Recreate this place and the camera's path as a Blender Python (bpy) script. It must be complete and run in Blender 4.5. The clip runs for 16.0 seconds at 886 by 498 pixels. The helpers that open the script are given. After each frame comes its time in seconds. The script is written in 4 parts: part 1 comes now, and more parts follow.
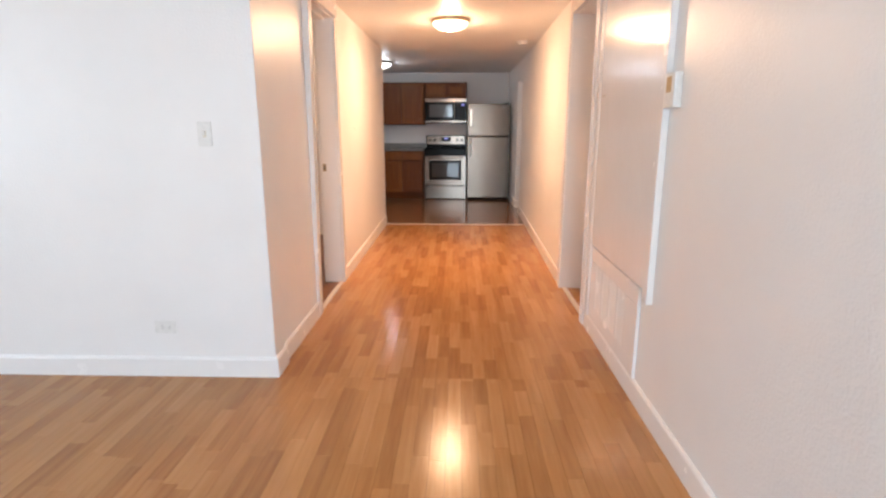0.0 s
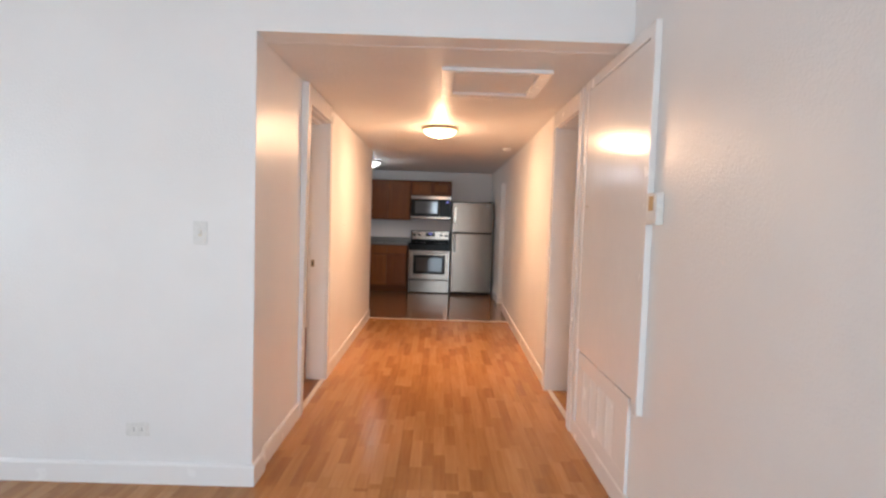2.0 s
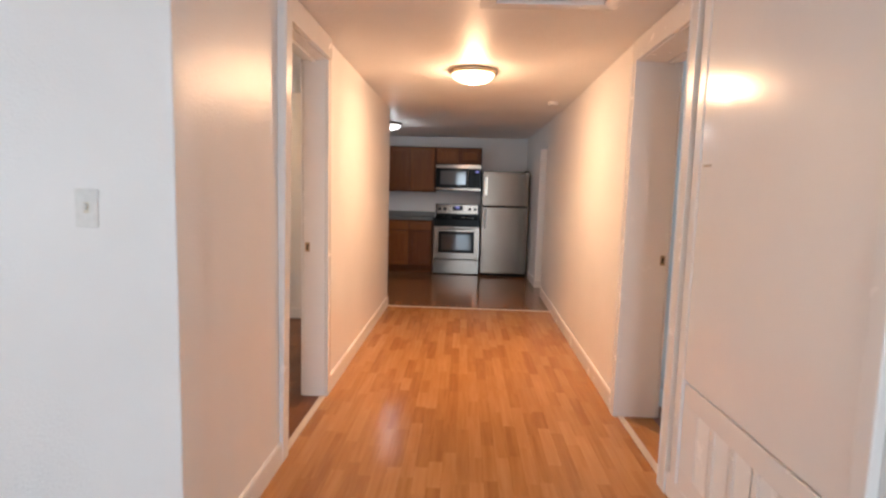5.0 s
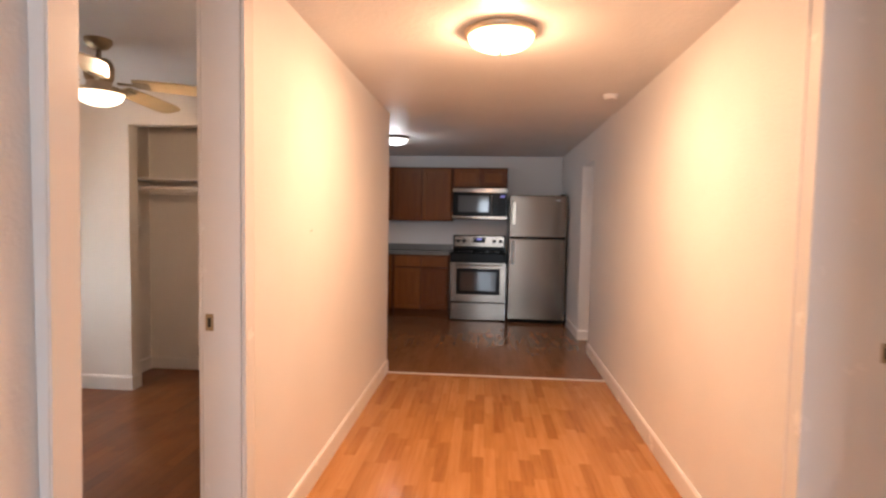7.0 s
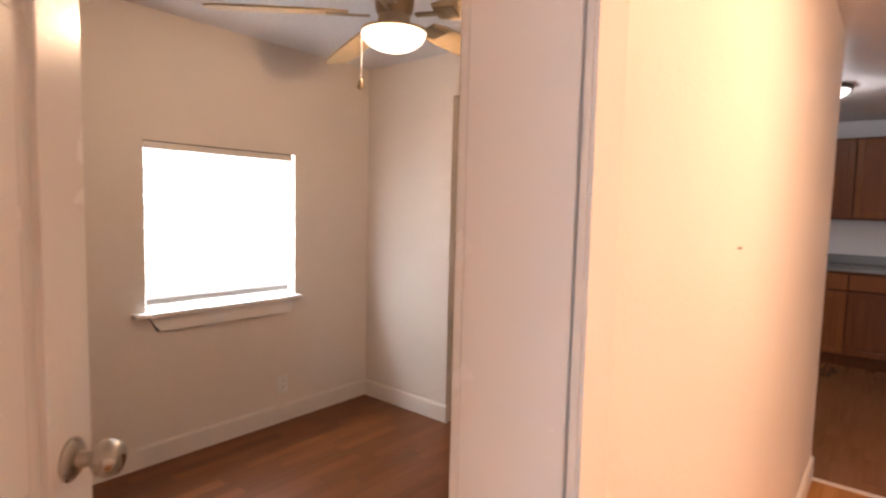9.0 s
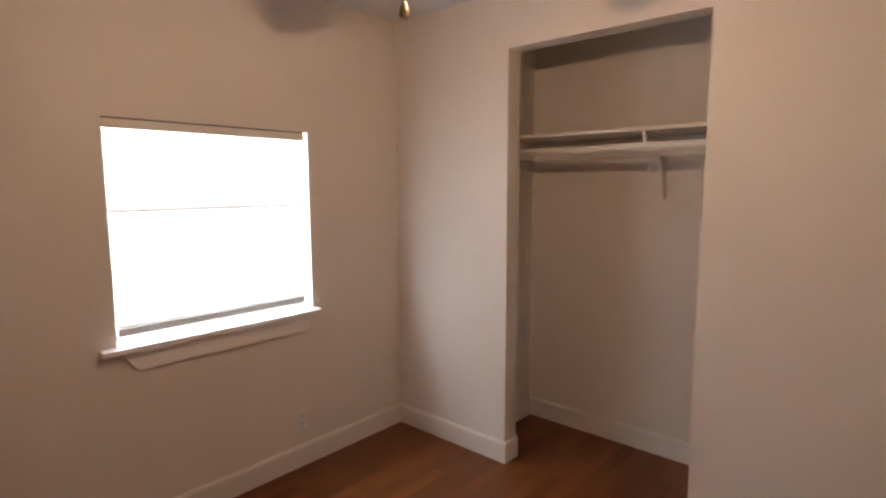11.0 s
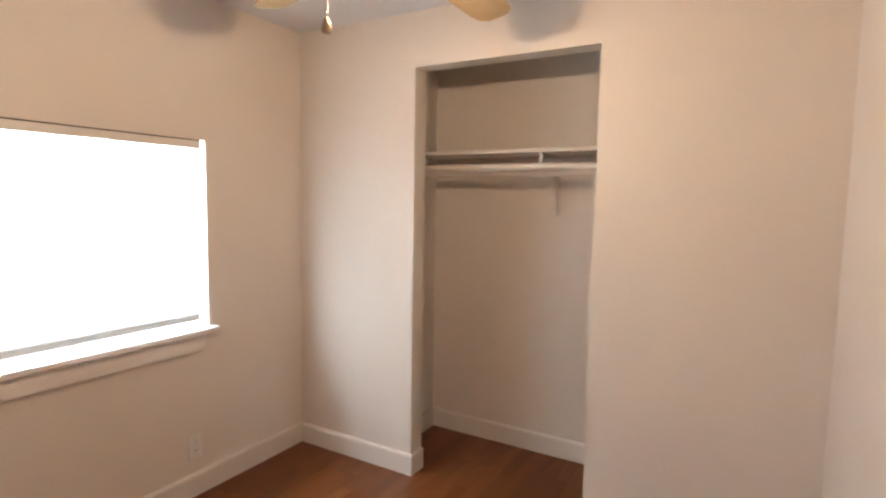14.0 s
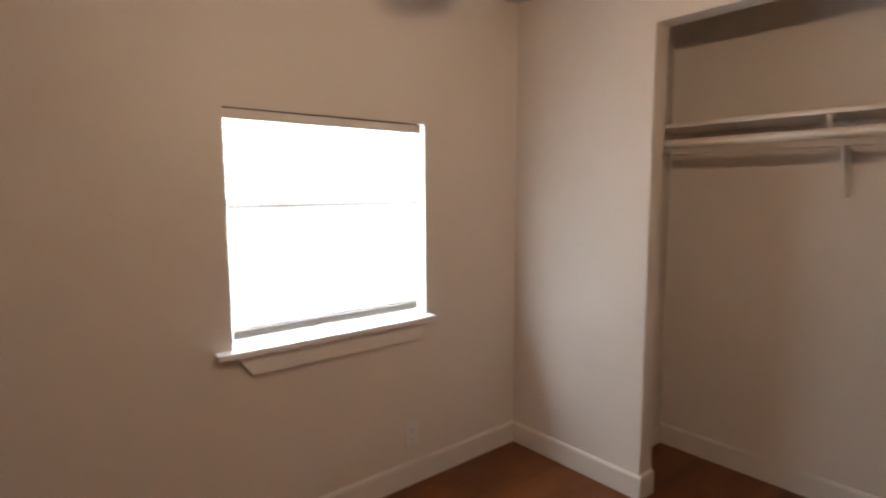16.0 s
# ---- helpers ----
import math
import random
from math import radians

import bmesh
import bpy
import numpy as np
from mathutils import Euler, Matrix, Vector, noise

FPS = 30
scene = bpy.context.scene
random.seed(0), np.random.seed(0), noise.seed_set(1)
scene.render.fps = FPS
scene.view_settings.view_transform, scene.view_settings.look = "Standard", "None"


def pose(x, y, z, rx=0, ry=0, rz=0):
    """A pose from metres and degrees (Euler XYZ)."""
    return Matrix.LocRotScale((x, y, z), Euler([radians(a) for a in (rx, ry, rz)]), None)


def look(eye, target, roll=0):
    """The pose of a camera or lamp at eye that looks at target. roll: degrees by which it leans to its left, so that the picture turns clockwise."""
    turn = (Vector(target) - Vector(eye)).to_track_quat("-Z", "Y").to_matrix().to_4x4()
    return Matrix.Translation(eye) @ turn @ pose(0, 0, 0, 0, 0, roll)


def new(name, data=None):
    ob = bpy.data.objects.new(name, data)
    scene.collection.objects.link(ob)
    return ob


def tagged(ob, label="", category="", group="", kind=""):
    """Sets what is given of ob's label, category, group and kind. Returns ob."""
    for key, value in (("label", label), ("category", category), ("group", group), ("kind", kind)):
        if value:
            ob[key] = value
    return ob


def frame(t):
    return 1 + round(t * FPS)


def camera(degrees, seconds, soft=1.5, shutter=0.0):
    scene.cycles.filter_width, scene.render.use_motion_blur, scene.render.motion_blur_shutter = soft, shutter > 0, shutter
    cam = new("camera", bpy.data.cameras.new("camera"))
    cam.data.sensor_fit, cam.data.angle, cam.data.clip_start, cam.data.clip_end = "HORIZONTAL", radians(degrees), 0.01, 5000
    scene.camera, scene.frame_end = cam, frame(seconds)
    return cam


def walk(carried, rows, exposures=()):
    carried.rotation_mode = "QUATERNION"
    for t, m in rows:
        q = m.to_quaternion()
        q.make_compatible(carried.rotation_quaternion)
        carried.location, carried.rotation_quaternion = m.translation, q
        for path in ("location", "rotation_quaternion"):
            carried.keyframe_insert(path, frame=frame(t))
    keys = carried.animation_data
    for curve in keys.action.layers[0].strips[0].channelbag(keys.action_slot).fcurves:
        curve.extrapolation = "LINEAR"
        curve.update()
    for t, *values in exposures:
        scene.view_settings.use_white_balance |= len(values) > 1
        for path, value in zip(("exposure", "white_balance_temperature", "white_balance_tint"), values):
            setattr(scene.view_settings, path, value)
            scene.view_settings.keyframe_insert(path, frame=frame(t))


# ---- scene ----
cam = camera(78.9, 16.0, soft=2.4, shutter=0.4)

PATH = [
    (0, (0.963, -2.639, 1.312), (0.911, -0.69, 0.865), -0.0),
    (0.5, (0.914, -2.651, 1.327), (0.93, -0.675, 1.016), 1.7),
    (1, (0.921, -2.65, 1.376), (0.946, -0.652, 1.296), 1.0),
    (1.5, (0.914, -2.664, 1.399), (0.921, -0.664, 1.357), 1.8),
    (2, (0.912, -2.659, 1.381), (0.928, -0.663, 1.267), 1.8),
    (2.5, (0.906, -2.654, 1.366), (0.938, -0.663, 1.184), 1.8),
    (3, (0.866, -2.644, 1.359), (0.957, -0.661, 1.113), -0.0),
    (3.5, (0.854, -2.479, 1.329), (0.885, -0.505, 1.01), -0.5),
    (4, (0.883, -2.16, 1.351), (0.832, -0.173, 1.124), 1.4),
    (4.2, (0.878, -2.065, 1.351), (0.804, -0.082, 1.095), 1.6),
    (6.3, (0.834, -0.575, 1.351), (0.79, 1.42, 1.223), 1.4),
    (6.5, (0.834, -0.444, 1.366), (0.813, 1.55, 1.214), 0.9),
    (7, (0.841, -0.025, 1.354), (0.682, 1.966, 1.243), 1.0),
    (7.5, (0.777, 0.359, 1.337), (0.38, 2.313, 1.182), 2.1),
    (8, (0.617, 0.708, 1.351), (0.002, 2.606, 1.211), 1.4),
    (8.2, (0.539, 0.83, 1.339), (-0.199, 2.679, 1.153), 1.8),
    (8.5, (0.407, 1.034, 1.318), (-0.643, 2.732, 1.196), 1.4),
    (8.7, (0.336, 1.144, 1.335), (-0.889, 2.719, 1.204), 2.0),
    (10.8, (-0.329, 1.735, 1.392), (-1.685, 3.189, 1.173), 0.2),
    (11, (-0.37, 1.717, 1.391), (-1.687, 3.203, 1.157), -0.2),
    (11.5, (-0.416, 1.697, 1.398), (-1.664, 3.246, 1.189), 0.2),
    (12, (-0.415, 1.686, 1.399), (-1.431, 3.398, 1.209), 0.2),
    (12.5, (-0.396, 1.674, 1.399), (-1.201, 3.496, 1.219), 0.8),
    (13, (-0.366, 1.702, 1.404), (-1.181, 3.51, 1.153), 1.0),
    (13.5, (-0.395, 1.672, 1.396), (-1.268, 3.46, 1.197), 0.8),
    (14, (-0.407, 1.653, 1.394), (-1.407, 3.376, 1.213), 1.0),
    (14.5, (-0.444, 1.642, 1.397), (-1.601, 3.261, 1.207), 0.9),
    (15, (-0.477, 1.629, 1.4), (-1.745, 3.163, 1.205), 0.7),
    (15.5, (-0.534, 1.641, 1.392), (-1.881, 3.099, 1.145), 0.4),
    (16, (-0.673, 1.764, 1.357), (-2.205, 3.031, 1.139), -0.2),
]
EXPOSURES = [
    (0, 0.5, 6500, 10),
    (0.7, 0.43, 6500, 10),
    (1.5, 0.29, 6500, 10),
    (4.2, 0.16, 6500, 10),
    (6.3, 0.2, 6500, 10),
    (7.3, 0.19, 6850, 16),
    (8.2, 0.18, 6850, 16),
    (8.7, 0.26, 7000, 20),
    (10.8, -0.26, 6900, 18),
    (12.5, 0.0, 6700, 14),
    (13.2, 0.3, 6500, 10),
    (14.0, 0.52, 6500, 10),
    (14.7, 0.4, 6500, 10),
    (15.4, 0.02, 6500, 10),
    (16, -0.28, 6600, 12),
]
walk(cam, [(t, look(eye, target, roll)) for t, eye, target, roll in PATH], EXPOSURES)

# ---- world, sun, large lights ----
world = bpy.data.worlds.new("sky")
scene.world = world
world.use_nodes = True
wn = world.node_tree.nodes
sky = wn.new("ShaderNodeTexSky")
sky.sky_type, sky.sun_disc = "NISHITA", False
sky.sun_elevation, sky.sun_rotation = radians(48), radians(200)
wn["Background"].inputs["Strength"].default_value = 0.1
world.node_tree.links.new(sky.outputs["Color"], wn["Background"].inputs["Color"])
sun = new("sun", bpy.data.lights.new("sun", "SUN"))
sun.data.energy, sun.data.angle, sun.data.color = 2.5, radians(0.6), (1.0, 0.95, 0.88)
sun.matrix_world = look((3, -9, 14), (0, 2, 0))


def window_light(name, eye, target, w, h, power, color):
    ob = new(name, bpy.data.lights.new(name, "AREA"))
    ob.data.shape, ob.data.size, ob.data.size_y = "RECTANGLE", w, h
    ob.data.energy, ob.data.color = power, color
    ob.matrix_world = look(eye, target)
    return ob


def bulb(name, place, power, color, radius=0.05):
    ob = new(name, bpy.data.lights.new(name, "POINT"))
    ob.data.energy, ob.data.color, ob.data.shadow_soft_size = power, color, radius
    ob.location = place
    return ob


DAY = (0.69, 0.85, 1.0)
WARM = (1.0, 0.60, 0.35)
window_light("daylight_living_back", (1.15, -5.62, 1.12), (1.15, 0, 1.12), 1.18, 1.92, 98, DAY)
# fill through an unseen, added opening, to brighten jambs and front wall
window_light("fill_living_back_west", (-2.4, -5.62, 1.45), (-2.4, 0, 1.4), 2.16, 1.26, 9, DAY)
# added side fill for the east wall; its window is never seen
window_light("fill_living_side", (-4.12, -2.6, 1.5), (0, -2.6, 1.4), 2.2, 1.3, 40, DAY)
window_light("daylight_bedroom", (-2.672, 2.816, 1.215), (0, 2.816, 1.215), 0.86, 0.85, 46, (0.80, 0.91, 1.0))
window_light("daylight_blue_room", (4.62, 0.2, 1.5), (0, 0.4, 1.3), 1.2, 1.2, 34, DAY)
window_light("daylight_kitchen", (-3.02, 6.4, 1.5), (0, 6.4, 1.2), 1.0, 1.0, 9, DAY)
# added fill that brightens the utility room; no window is visible there
window_light("fill_utility", (3.63, 6.4, 1.475), (0, 6.4, 1.3), 0.96, 1.02, 9, DAY)
bulb("hall_bulb", (0.89, 2.60, 2.150), 21, WARM, 0.06)
hb = new("hall_bulb_down", bpy.data.lights.new("hall_bulb_down", "AREA"))
hb.data.shape, hb.data.size, hb.data.energy, hb.data.color = "DISK", 0.26, 28, WARM
hb.location = (0.89, 2.60, 2.175)
bulb("kitchen_bulb", (-0.20, 6.02, 2.17), 6.5, (0.9, 0.95, 1.0), 0.05)
bulb("fan_bulb", (-1.24, 2.74, 1.955), 19.5, (1.0, 0.69, 0.44), 0.03)

# ---- materials ----


def nodes_of(name):
    m = bpy.data.materials.new(name)
    m.use_nodes = True
    nt = m.node_tree
    return m, nt, nt.nodes["Principled BSDF"]


def ramp(nt, fac, stops):
    r = nt.nodes.new("ShaderNodeValToRGB")
    while len(r.color_ramp.elements) < len(stops):
        r.color_ramp.elements.new(0.5)
    for e, (p, c) in zip(r.color_ramp.elements, stops):
        e.position, e.color = p, (*c, 1)
    nt.links.new(fac, r.inputs["Fac"])
    return r.outputs["Color"]


def noise_tex(nt, scale, detail=3, rough=0.55, vec=None):
    n = nt.nodes.new("ShaderNodeTexNoise")
    n.inputs["Scale"].default_value, n.inputs["Detail"].default_value, n.inputs["Roughness"].default_value = scale, detail, rough
    if vec is None:
        vec = nt.nodes.new("ShaderNodeNewGeometry").outputs["Position"]
    nt.links.new(vec, n.inputs["Vector"])
    return n.outputs["Fac"]


def bump(nt, bsdf, height, strength, distance, base=None):
    b = nt.nodes.new("ShaderNodeBump")
    b.inputs["Strength"].default_value, b.inputs["Distance"].default_value = strength, distance
    nt.links.new(height, b.inputs["Height"])
    if base:
        nt.links.new(base, b.inputs["Normal"])
    nt.links.new(b.outputs["Normal"], bsdf.inputs["Normal"])
    return b.outputs["Normal"]


def mul(c, k):
    return tuple(v * k for v in c)


def paint(name, color, rough=0.5, peel=0.25, wave=0.12, vary=0.05, peel_size=90):
    m, nt, b = nodes_of(name)
    blotch = noise_tex(nt, 1.7, 4)
    nt.links.new(ramp(nt, blotch, [(0.3, mul(color, 1 - vary)), (0.7, color)]), b.inputs["Base Color"])
    r = nt.nodes.new("ShaderNodeMapRange")
    r.inputs["To Min"].default_value, r.inputs["To Max"].default_value = rough - 0.06, rough + 0.08
    nt.links.new(noise_tex(nt, 9, 3), r.inputs["Value"])
    nt.links.new(r.outputs["Result"], b.inputs["Roughness"])
    n1 = bump(nt, b, noise_tex(nt, 5.0, 2), wave, 0.02)
    if peel:
        bump(nt, b, noise_tex(nt, peel_size, 2), peel, 0.004, n1)
    return m


def metal(name, color, rough, brushed=None, vary=0.15):
    m, nt, b = nodes_of(name)
    b.inputs["Metallic"].default_value = 1
    geo = nt.nodes.new("ShaderNodeNewGeometry").outputs["Position"]
    vec = geo
    if brushed:
        mp = nt.nodes.new("ShaderNodeMapping")
        mp.inputs["Scale"].default_value = brushed
        nt.links.new(geo, mp.inputs["Vector"])
        vec = mp.outputs["Vector"]
    n = noise_tex(nt, 6 if brushed else 25, 4, 0.6, vec)
    nt.links.new(ramp(nt, n, [(0.3, mul(color, 1 - vary)), (0.7, color)]), b.inputs["Base Color"])
    r = nt.nodes.new("ShaderNodeMapRange")
    r.inputs["To Min"].default_value, r.inputs["To Max"].default_value = rough * 0.8, rough * 1.25
    nt.links.new(n, r.inputs["Value"])
    nt.links.new(r.outputs["Result"], b.inputs["Roughness"])
    if brushed:
        tg = nt.nodes.new("ShaderNodeTangent")
        tg.direction_type, tg.axis = "RADIAL", "Z"
        nt.links.new(tg.outputs["Tangent"], b.inputs["Tangent"])
        b.inputs["Anisotropic"].default_value, b.inputs["Anisotropic Rotation"].default_value = 0.75, 0.25
    else:
        bump(nt, b, n, 0.05, 0.002)
    return m


def wood(name, dark, mid, light, rough, per="object", grain=(38, 2.2, 38), rand_pull=0.38, coat=0.0, relief=0.06, spec=0.34):
    """Grain runs along y; each piece takes its own tone."""
    m, nt, b = nodes_of(name)
    geo = nt.nodes.new("ShaderNodeNewGeometry")
    if per == "object":
        rnd = nt.nodes.new("ShaderNodeObjectInfo").outputs["Random"]
    else:
        rnd = geo.outputs["Random Per Island"]
    sc = nt.nodes.new("ShaderNodeVectorMath")
    sc.operation = "MULTIPLY"
    nt.links.new(geo.outputs["Position"], sc.inputs[0])
    sc.inputs[1].default_value = grain
    off = nt.nodes.new("ShaderNodeMath")
    off.operation = "MULTIPLY"
    off.inputs[1].default_value = 57.0
    nt.links.new(rnd, off.inputs[0])
    add = nt.nodes.new("ShaderNodeVectorMath")
    nt.links.new(sc.outputs["Vector"], add.inputs[0])
    nt.links.new(off.outputs["Value"], add.inputs[1])
    g = noise_tex(nt, 1.0, 3, 0.6, add.outputs["Vector"])
    mix = nt.nodes.new("ShaderNodeMix")
    mix.inputs["Factor"].default_value = rand_pull
    nt.links.new(g, mix.inputs["A"])
    nt.links.new(rnd, mix.inputs["B"])
    col = ramp(nt, mix.outputs["Result"], [(0.12, dark), (0.5, mid), (0.9, light)])
    worn = nt.nodes.new("ShaderNodeMix")
    worn.data_type, worn.blend_type = "RGBA", "MULTIPLY"
    worn.inputs["Factor"].default_value = 0.35
    nt.links.new(col, worn.inputs["A"])
    nt.links.new(ramp(nt, noise_tex(nt, 1.3, 4), [(0.35, (0.72, 0.68, 0.64)), (0.65, (1, 1, 1))]), worn.inputs["B"])
    nt.links.new(worn.outputs["Result"], b.inputs["Base Color"])
    r = nt.nodes.new("ShaderNodeMapRange")
    r.inputs["To Min"].default_value, r.inputs["To Max"].default_value = rough * 0.75, rough * 1.5
    nt.links.new(noise_tex(nt, 4, 4), r.inputs["Value"])
    nt.links.new(r.outputs["Result"], b.inputs["Roughness"])
    b.inputs["Coat Weight"].default_value = coat
    b.inputs["Coat Roughness"].default_value = 0.12
    b.inputs["Specular IOR Level"].default_value = spec
    if relief:
        bump(nt, b, g, relief, 0.001)
    return m


def plain(name, color, rough=0.5, metallic=0.0, spec=0.5):
    m, nt, b = nodes_of(name)
    nt.links.new(ramp(nt, noise_tex(nt, 40, 3), [(0.3, mul(color, 0.9)), (0.7, color)]), b.inputs["Base Color"])
    b.inputs["Roughness"].default_value, b.inputs["Metallic"].default_value = rough, metallic
    b.inputs["Specular IOR Level"].default_value = spec
    return m


def glow(name, color, strength, base=(0.9, 0.88, 0.84)):
    m, nt, b = nodes_of(name)
    b.inputs["Base Color"].default_value = (*base, 1)
    b.inputs["Roughness"].default_value = 0.3
    b.inputs["Emission Color"].default_value = (*color, 1)
    b.inputs["Emission Strength"].default_value = strength
    return m


WALL = paint("wall_paint_white", (0.86, 0.845, 0.83), 0.32, 0.4, 0.12)
WALL_BED = paint("wall_paint_cream", (0.76, 0.70, 0.64), 0.5, 0.2, 0.1)
WALL_BLUE = paint("wall_paint_blue", (0.55, 0.61, 0.63), 0.5, 0.2, 0.1)
WALL_KIT = paint("wall_paint_kitchen", (0.70, 0.71, 0.72), 0.5, 0.25, 0.1)
CEIL = paint("ceiling_paint", (0.82, 0.80, 0.78), 0.48, 0.75, 0.15, 0.06, 45)
CEIL_BED = paint("ceiling_paint_bedroom", (0.76, 0.77, 0.80), 0.6, 0.7, 0.15, 0.06, 45)
TRIM = paint("trim_paint_gloss", (0.86, 0.84, 0.82), 0.24, 0.0, 0.05, 0.03)
PANEL = paint("panel_paint_gloss", (0.86, 0.84, 0.82), 0.17, 0.06, 0.12, 0.03)
OAK_D, OAK_M, OAK_L = (0.30, 0.120, 0.036), (0.475, 0.215, 0.073), (0.61, 0.315, 0.125)
FLOOR_P = wood("laminate_oak_piece", OAK_D, OAK_M, OAK_L, 0.16, "object", rand_pull=0.36)
FLOOR_J = wood("laminate_oak", OAK_D, OAK_M, OAK_L, 0.16, "island", rand_pull=0.36)
BED_P = wood("laminate_red_oak_piece", (0.105, 0.030, 0.0075), (0.165, 0.051, 0.0135), (0.235, 0.082, 0.025), 0.32, "object", rand_pull=0.42, relief=0.0)
BED_J = wood("laminate_red_oak", (0.105, 0.030, 0.0075), (0.165, 0.051, 0.0135), (0.235, 0.082, 0.025), 0.32, "island", rand_pull=0.42, relief=0.0)
KIT_D, KIT_M, KIT_L = (0.20, 0.085, 0.034), (0.26, 0.115, 0.048), (0.32, 0.148, 0.066)
KIT_P = wood("laminate_brown_piece", KIT_D, KIT_M, KIT_L, 0.13, "object", rand_pull=0.25, relief=0.0, spec=0.38)
KIT_J = wood("laminate_brown", KIT_D, KIT_M, KIT_L, 0.13, "island", rand_pull=0.25, relief=0.0, spec=0.38)
SUBFLOOR = plain("joint_dark", (0.16, 0.075, 0.035), 0.8)
CABINET = wood("cabinet_honey_oak", (0.11, 0.029, 0.005), (0.18, 0.054, 0.009), (0.26, 0.088, 0.016), 0.35, "object", (30, 30, 2.5), 0.4, spec=0.2)
CABINET_DK = wood("cabinet_frame_oak", (0.06, 0.018, 0.004), (0.10, 0.032, 0.007), (0.15, 0.052, 0.012), 0.45, "object", (30, 30, 2.5), 0.4, spec=0.15)
STEEL = metal("stainless_steel", (0.15, 0.126, 0.107), 0.18, (2, 2, 90))
STEEL_V = metal("stainless_door", (0.15, 0.122, 0.10), 0.24, (90, 90, 2))
NICKEL = metal("satin_nickel", (0.50, 0.45, 0.39), 0.28)
BRASS = metal("antique_brass", (0.42, 0.33, 0.22), 0.35)
BRONZE = metal("brushed_bronze", (0.66, 0.53, 0.39), 0.42)
AGED = metal("aged_bronze", (0.36, 0.27, 0.18), 0.4)
BLACK = plain("black_enamel", (0.010, 0.010, 0.010), 0.15, 0.0, 0.05)
BLACK_MATT = plain("black_plastic", (0.016, 0.016, 0.016), 0.45, 0.0, 0.02)
COOKTOP = plain("black_glass_ceramic", (0.006, 0.006, 0.006), 0.12, 0.0, 0.03)
COUNTER = plain("laminate_grey", (0.17, 0.17, 0.16), 0.25)
PLASTIC = plain("white_plastic", (0.80, 0.79, 0.76), 0.3)
IVORY = plain("ivory_plastic", (0.74, 0.68, 0.55), 0.35)
DARK = plain("dark_slot", (0.02, 0.02, 0.02), 0.7)
SHELF = paint("shelf_paint", (0.76, 0.71, 0.66), 0.4, 0.1, 0.08)
BLADE = wood("fan_blade_maple", (0.46, 0.33, 0.17), (0.56, 0.42, 0.24), (0.64, 0.50, 0.31), 0.35, "object", (14, 14, 14), 0.3)
GLASS_HALL = glow("lit_alabaster_glass", (1.0, 0.76, 0.45), 5.5)
GLASS_FAN = glow("lit_frosted_glass", (1.0, 0.84, 0.62), 4.5)
GLASS_KIT = glow("lit_white_glass", (0.95, 0.97, 1.0), 2.2)
DISPLAY = glow("blue_display", (0.3, 0.3, 1.0), 0.6, (0.02, 0.02, 0.05))
METAL_STRIP = plain("threshold_cream", (0.72, 0.62, 0.52), 0.35)


def make_blind():
    m, nt, b = nodes_of("blind_vinyl")
    b.inputs["Base Color"].default_value = (0.85, 0.85, 0.83, 1)
    b.inputs["Roughness"].default_value = 0.45
    tr = nt.nodes.new("ShaderNodeBsdfTranslucent")
    tr.inputs["Color"].default_value = (0.85, 0.87, 0.86, 1)
    mx = nt.nodes.new("ShaderNodeMixShader")
    mx.inputs["Fac"].default_value = 0.085
    nt.links.new(b.outputs["BSDF"], mx.inputs[1])
    nt.links.new(tr.outputs["BSDF"], mx.inputs[2])
    nt.links.new(mx.outputs["Shader"], nt.nodes["Material Output"].inputs["Surface"])
    return m


def make_glass(name, tint=(1, 1, 1), rough=0.0):
    m, nt, b = nodes_of(name)
    b.inputs["Base Color"].default_value = (*tint, 1)
    b.inputs["Transmission Weight"].default_value = 1
    b.inputs["Roughness"].default_value = rough
    return m


BLIND = make_blind()
PANE = make_glass("window_glass")

# ---- mesh helpers ----


def put(name, bm, mat, smooth=False):
    me = bpy.data.meshes.new(name)
    bmesh.ops.recalc_face_normals(bm, faces=bm.faces)
    bm.to_mesh(me)
    bm.free()
    me.materials.append(mat)
    if smooth:
        for p in me.polygons:
            p.use_smooth = True
        me.set_sharp_from_angle(angle=radians(40))
    return new(name, me)


def part(name, bm, mat, parent, label="", smooth=False):
    ob = put(name, bm, mat, smooth)
    ob.parent = parent
    if label:
        tagged(ob, label)
    return ob


def thing(name, label, category, m=None, group=""):
    ob = new(name)
    ob.empty_display_size = 0.1
    if m is not None:
        ob.matrix_world = m
    return tagged(ob, label, category, group)


def box(x0, x1, y0, y1, z0, z1, bevel=0.0, seg=2, bm=None):
    own = bmesh.new()
    g = bmesh.ops.create_cube(own, size=1)
    bmesh.ops.scale(own, vec=(x1 - x0, y1 - y0, z1 - z0), verts=g["verts"])
    bmesh.ops.translate(own, vec=((x0 + x1) / 2, (y0 + y1) / 2, (z0 + z1) / 2), verts=g["verts"])
    if bevel:
        bmesh.ops.bevel(own, geom=own.edges[:], offset=bevel, segments=seg, affect="EDGES", profile=0.5)
    return merge(bm, own)


def merge(bm, own):
    if bm is None:
        return own
    me = bpy.data.meshes.new("tmp")
    own.to_mesh(me)
    own.free()
    bm.from_mesh(me)
    bpy.data.meshes.remove(me)
    return bm


